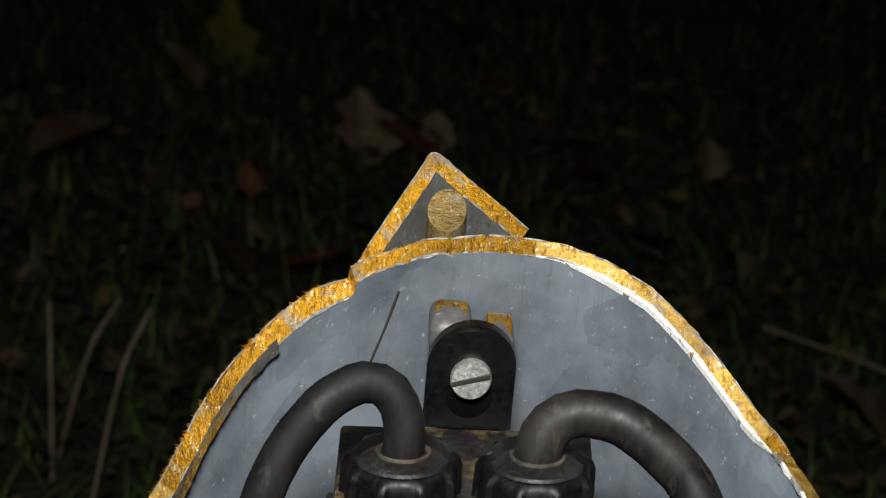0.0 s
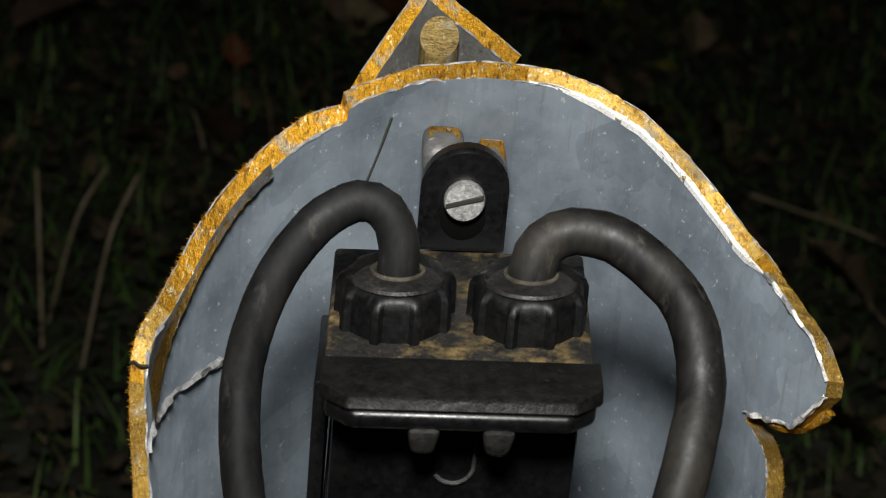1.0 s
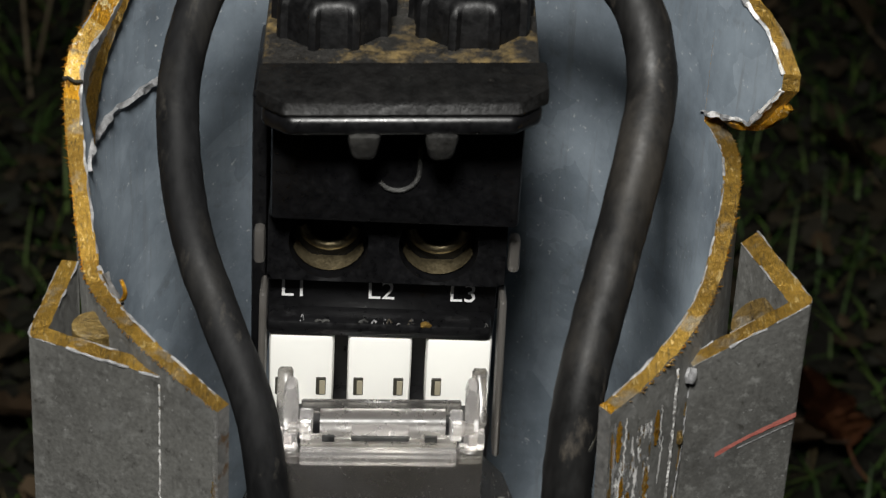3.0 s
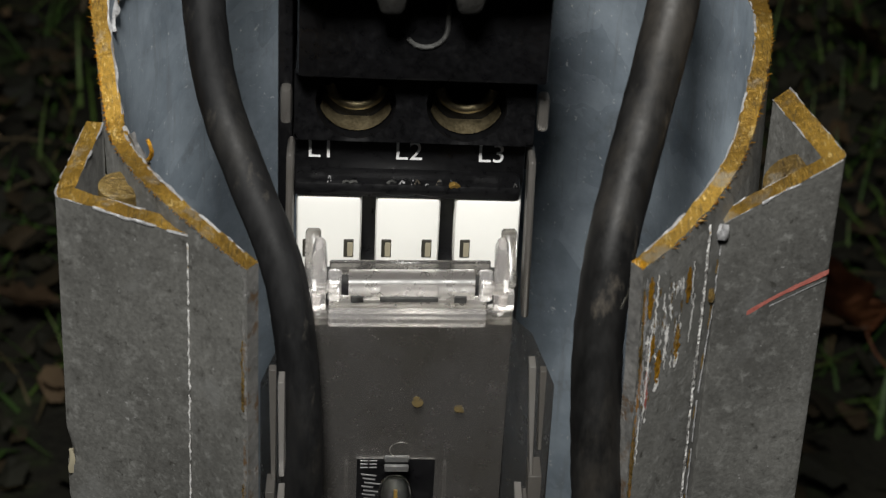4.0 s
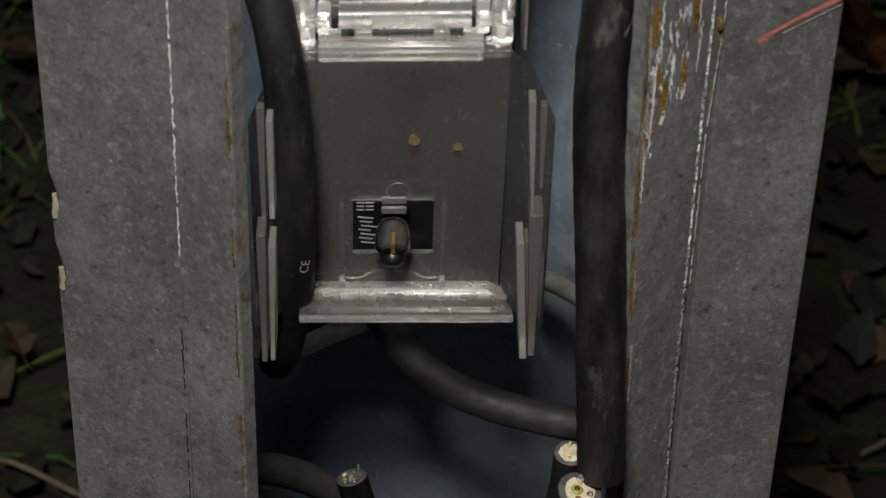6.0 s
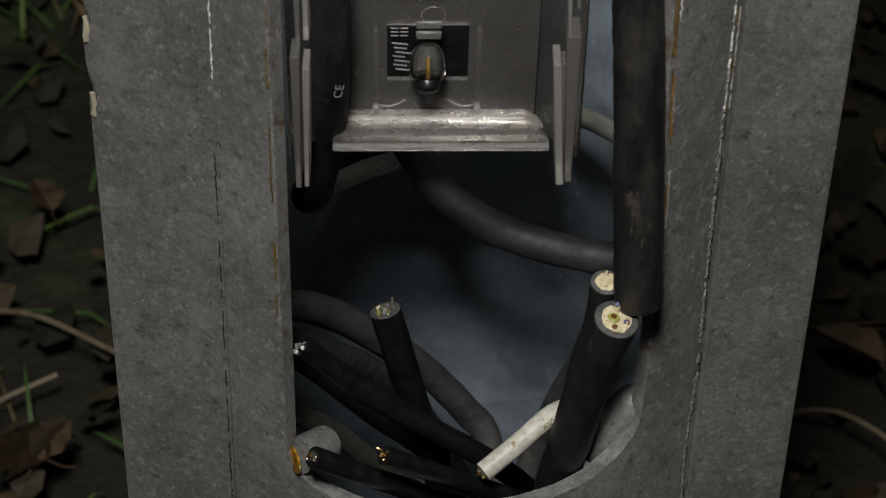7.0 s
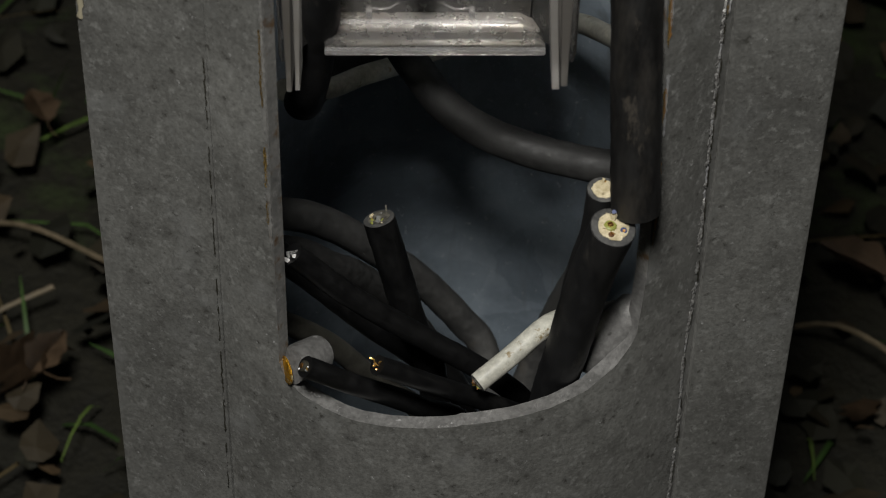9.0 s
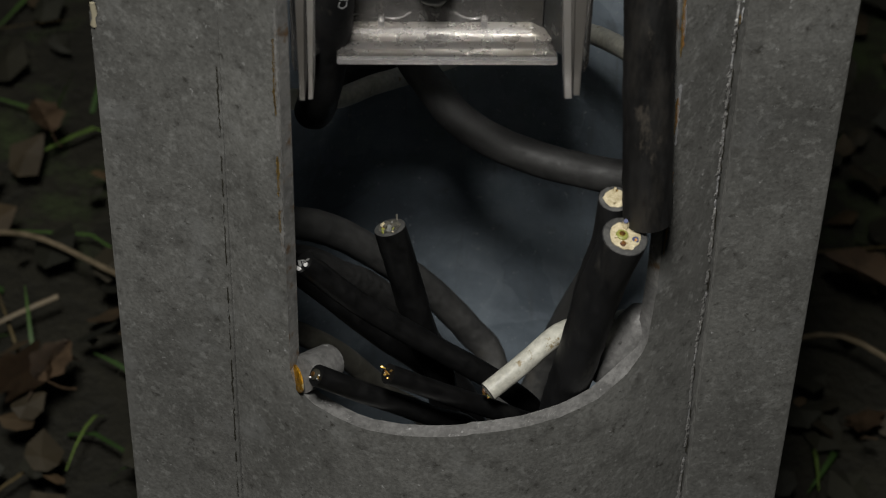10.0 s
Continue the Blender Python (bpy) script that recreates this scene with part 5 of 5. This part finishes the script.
def litter(count, seed):
    """Broken, curled bits of old leaves over the soil, in one mesh."""
    rng = np.random.default_rng(seed)
    x, y = rng.uniform(-1.2, 1.2, count), rng.uniform(-0.1, 3.4, count)
    keep = np.hypot(x, y - 0.054) > 0.14
    x, y = x[keep], y[keep]
    n = len(x)
    size = rng.uniform(0.004, 0.013, n)
    turn, tip, side = rng.uniform(0, 2 * np.pi, n), rng.uniform(-0.7, 0.7, n), rng.uniform(-0.7, 0.7, n)
    z = rng.uniform(0.0, 0.022, n)
    vs = [np.stack([x, y, z + 0.2 * size], 1)]
    for k in range(7):
        a = turn + 2 * np.pi * k / 7
        r = size * rng.uniform(0.55, 1.25, n)
        dx, dy = r * np.cos(a), r * np.sin(a)
        vs.append(np.stack([x + dx, y + dy, z + dx * tip + dy * side + rng.uniform(-0.1, 0.25, n) * size], 1))
    v = np.stack(vs, 1).reshape(-1, 3)
    f = (np.arange(n)[:, None, None] * 8 + np.array([[0, k + 1, (k + 1) % 7 + 1] for k in range(7)])).reshape(-1, 3)
    me = bpy.data.meshes.new("leaf_litter")
    me.from_pydata(v.tolist(), [], f.tolist())
    me.materials.append(LITTER)
    return tagged(new("leaf_litter", me), "broken dark brown leaf litter on the soil", "leaf litter", kind="stuff")


LITTER = island_mat("leaf_litter", [(0.0, (0.010, 0.011, 0.005)), (0.5, (0.020, 0.018, 0.009)), (0.85, (0.044, 0.031, 0.014)), (1.0, (0.11, 0.07, 0.033))], 0.75)
litter(15000, 21)


def leaf_mesh(name, seed, material):
    """A curled fallen leaf with a lobed outline, a midrib and a stalk."""
    rng = random.Random(seed)
    bm = bmesh.new()
    n, rows = 14, []
    lobes, curl, twist = rng.uniform(0.1, 0.3), rng.uniform(0.15, 0.5), rng.uniform(-0.3, 0.3)
    for i in range(n + 1):
        u = i / n
        w = 24 * math.sin(math.pi * u ** 0.8) ** 0.8 * (1 + lobes * math.sin(u * 19 + seed)) + 0.3
        row = []
        for s in (-1, -0.5, 0, 0.5, 1):
            x = s * w
            z = curl * abs(x) * 0.9 + 5 * math.sin(u * 3 + seed) + twist * x * u + (-1.2 if s == 0 else 0) + 1.5 * noise.noise(Vector((x * 0.1, u * 6, seed)))
            row.append(bm.verts.new((x, u * 70 - 35, z + 3)))
        rows.append(row)
    for a, b in zip(rows, rows[1:]):
        for k in range(4):
            bm.faces.new((a[k], a[k + 1], b[k + 1], b[k]))
    bmesh.ops.solidify(bm, geom=bm.faces[:], thickness=0.5)
    return finish(name, bm, material)


def fallen_leaf(k, shape, m, label):
    """One leaf: a blade and its stalk under an empty at the pose m."""
    leaf = new("fallen_leaf")
    leaf.empty_display_size = 0.02
    leaf.matrix_world = m
    for nm, data in (("blade", shape), ("stalk", leaf_stalks[k])):
        new(nm, data).parent = leaf
    return tagged(leaf, label + " lying in the grass", "leaf", "fallen leaves")


def leaf_mat(name, dark, light):
    return surface(name, dark, light, 30, (0.5, 0.75), 0, 160, [((0.05, 0.03, 0.015), 0.62, 60)], (0.4, 0.001))


leaf_kinds = [("pale tan curled fallen leaf", leaf_mat("tan_leaf", (0.15, 0.105, 0.06), (0.27, 0.20, 0.12))),
              ("red-brown fallen leaf", leaf_mat("red_leaf", (0.13, 0.045, 0.02), (0.24, 0.09, 0.035))),
              ("dull brown fallen leaf", leaf_mat("brown_leaf", (0.055, 0.034, 0.018), (0.11, 0.07, 0.038))),
              ("yellow-green fallen leaf", leaf_mat("yellow_leaf", (0.15, 0.15, 0.03), (0.30, 0.26, 0.05)))]
rng = random.Random(11)
leaf_stalks = [finish("stalk", sweep([(0, -33, 4), (1, -48, 2), (4, -60, 3)], 0.8, 6, 5), m) for _, m in leaf_kinds]
leaf_shapes = [[leaf_mesh("blade", 7 * k + q, m) for q in range(3)] for k, (_, m) in enumerate(leaf_kinds)]
for i in range(130):
    k = rng.choices((0, 1, 2, 3), (4, 2, 6, 1))[0]
    for _ in range(20):
        x, y = rng.uniform(-1.0, 1.0), rng.uniform(0.0, 3.3) if i % 5 else rng.uniform(0.1, 1.0)
        if math.hypot(x, y - 0.054) > 0.17:
            break
    s = rng.uniform(0.55, 1.15)
    if y < 0.7:
        k, s = 2, s * 0.55
    fallen_leaf(k, rng.choice(leaf_shapes[k]), pose(x, y, 0.004 + rng.uniform(0, 0.02), rng.uniform(-25, 35), rng.uniform(-25, 25), rng.uniform(0, 360)) @ Matrix.Scale(s, 4), leaf_kinds[k][0])
# leaves that stand out from the litter
for x, y, k, size, turn, tilt in ((-0.08, 2.2, 0, 1.7, 20, 50), (0.0, 2.19, 0, 1.2, 70, 35), (0.19, 2.2, 0, 1.0, 250, 20), (-0.42, 2.05, 2, 1.6, 300, 30), (-0.268, 1.636, 0, 0.8, 130, 20), (-0.2, 1.68, 0, 1.2, 160, 55),
                               (0.40, 1.40, 0, 1.3, 60, 30), (0.357, 2.17, 0, 0.9, 10, 50), (-0.28, 2.6, 3, 2.0, 40, 55), (-0.31, 2.66, 3, 1.5, 120, 40), (-0.02, 2.14, 1, 1.5, 100, 45), (0.013, 2.2, 0, 0.9, 10, 60), (-0.34, 2.42, 0, 1.3, 70, 50), (-0.2, 1.95, 1, 0.7, 20, 40), (-0.10, 1.7, 1, 1.6, 200, 25), (0.46, 2.5, 2, 1.3, 110, 30), (-0.2, 0.41, 2, 0.35, 30, 15),
                               (-0.172, 0.24, 2, 0.35, 330, 20), (0.19, 0.306, 2, 0.5, 60, 15), (0.354, 1.09, 0, 0.9, 80, 40), (-0.23, 0.68, 2, 0.6, 100, 20), (0.28, 0.71, 1, 1.0, 20, 20)):
    fallen_leaf(k, leaf_shapes[k][int(turn) % 3], pose(x, y, 0.03, tilt, 10, turn) @ Matrix.Scale(size, 4), leaf_kinds[k][0])
stalk_mat = leaf_mat("dry_stalk", (0.14, 0.11, 0.065), (0.24, 0.19, 0.12))
for x, y, dx, dy, h in ((-0.298, 1.206, -0.016, 0.06, 128), (-0.301, 1.252, 0.04, 0.06, 118), (-0.258, 1.146, 0.036, 0.06, 153), (-0.201, 1.654, -0.025, 0.06, 39), (0.150, 0.296, 0.06, -0.066, 34),
                       (-0.25, 0.36, 0.10, -0.06, 26), (0.55, 1.5, -0.2, 0.1, 30), (-0.24, 0.27, 0.06, 0.03, 12), (0.21, 0.36, 0.05, 0.0, 20)):
    st = sweep([(x * 1000, y * 1000, -8), ((x + dx * 0.5) * 1000, (y + dy * 0.4) * 1000, h * 0.7), ((x + dx) * 1000, (y + dy) * 1000, h)], 1.3 if y < 1 else 1.6, 8, 12, 0.3)
    tagged(part("dry_stalk", st, stalk_mat, None), "dry brown plant stalk in the grass", "stalk", "dry stalks")

# the fuse box, its cover and its lamp hang a little askew
askew = table([(372, 0.018), (450, 0.026), (477, 0.03), (479, 0.0), (515, -0.004), (530, 0.02), (545, 0.045)])
for thing in (fuse_box, cover, indicator):
    for ob in thing.children_recursive:
        if ob.type == "MESH":
            for v in ob.data.vertices:
                v.co.z += askew(v.co.z * 1000) * (v.co.x + 0.007)
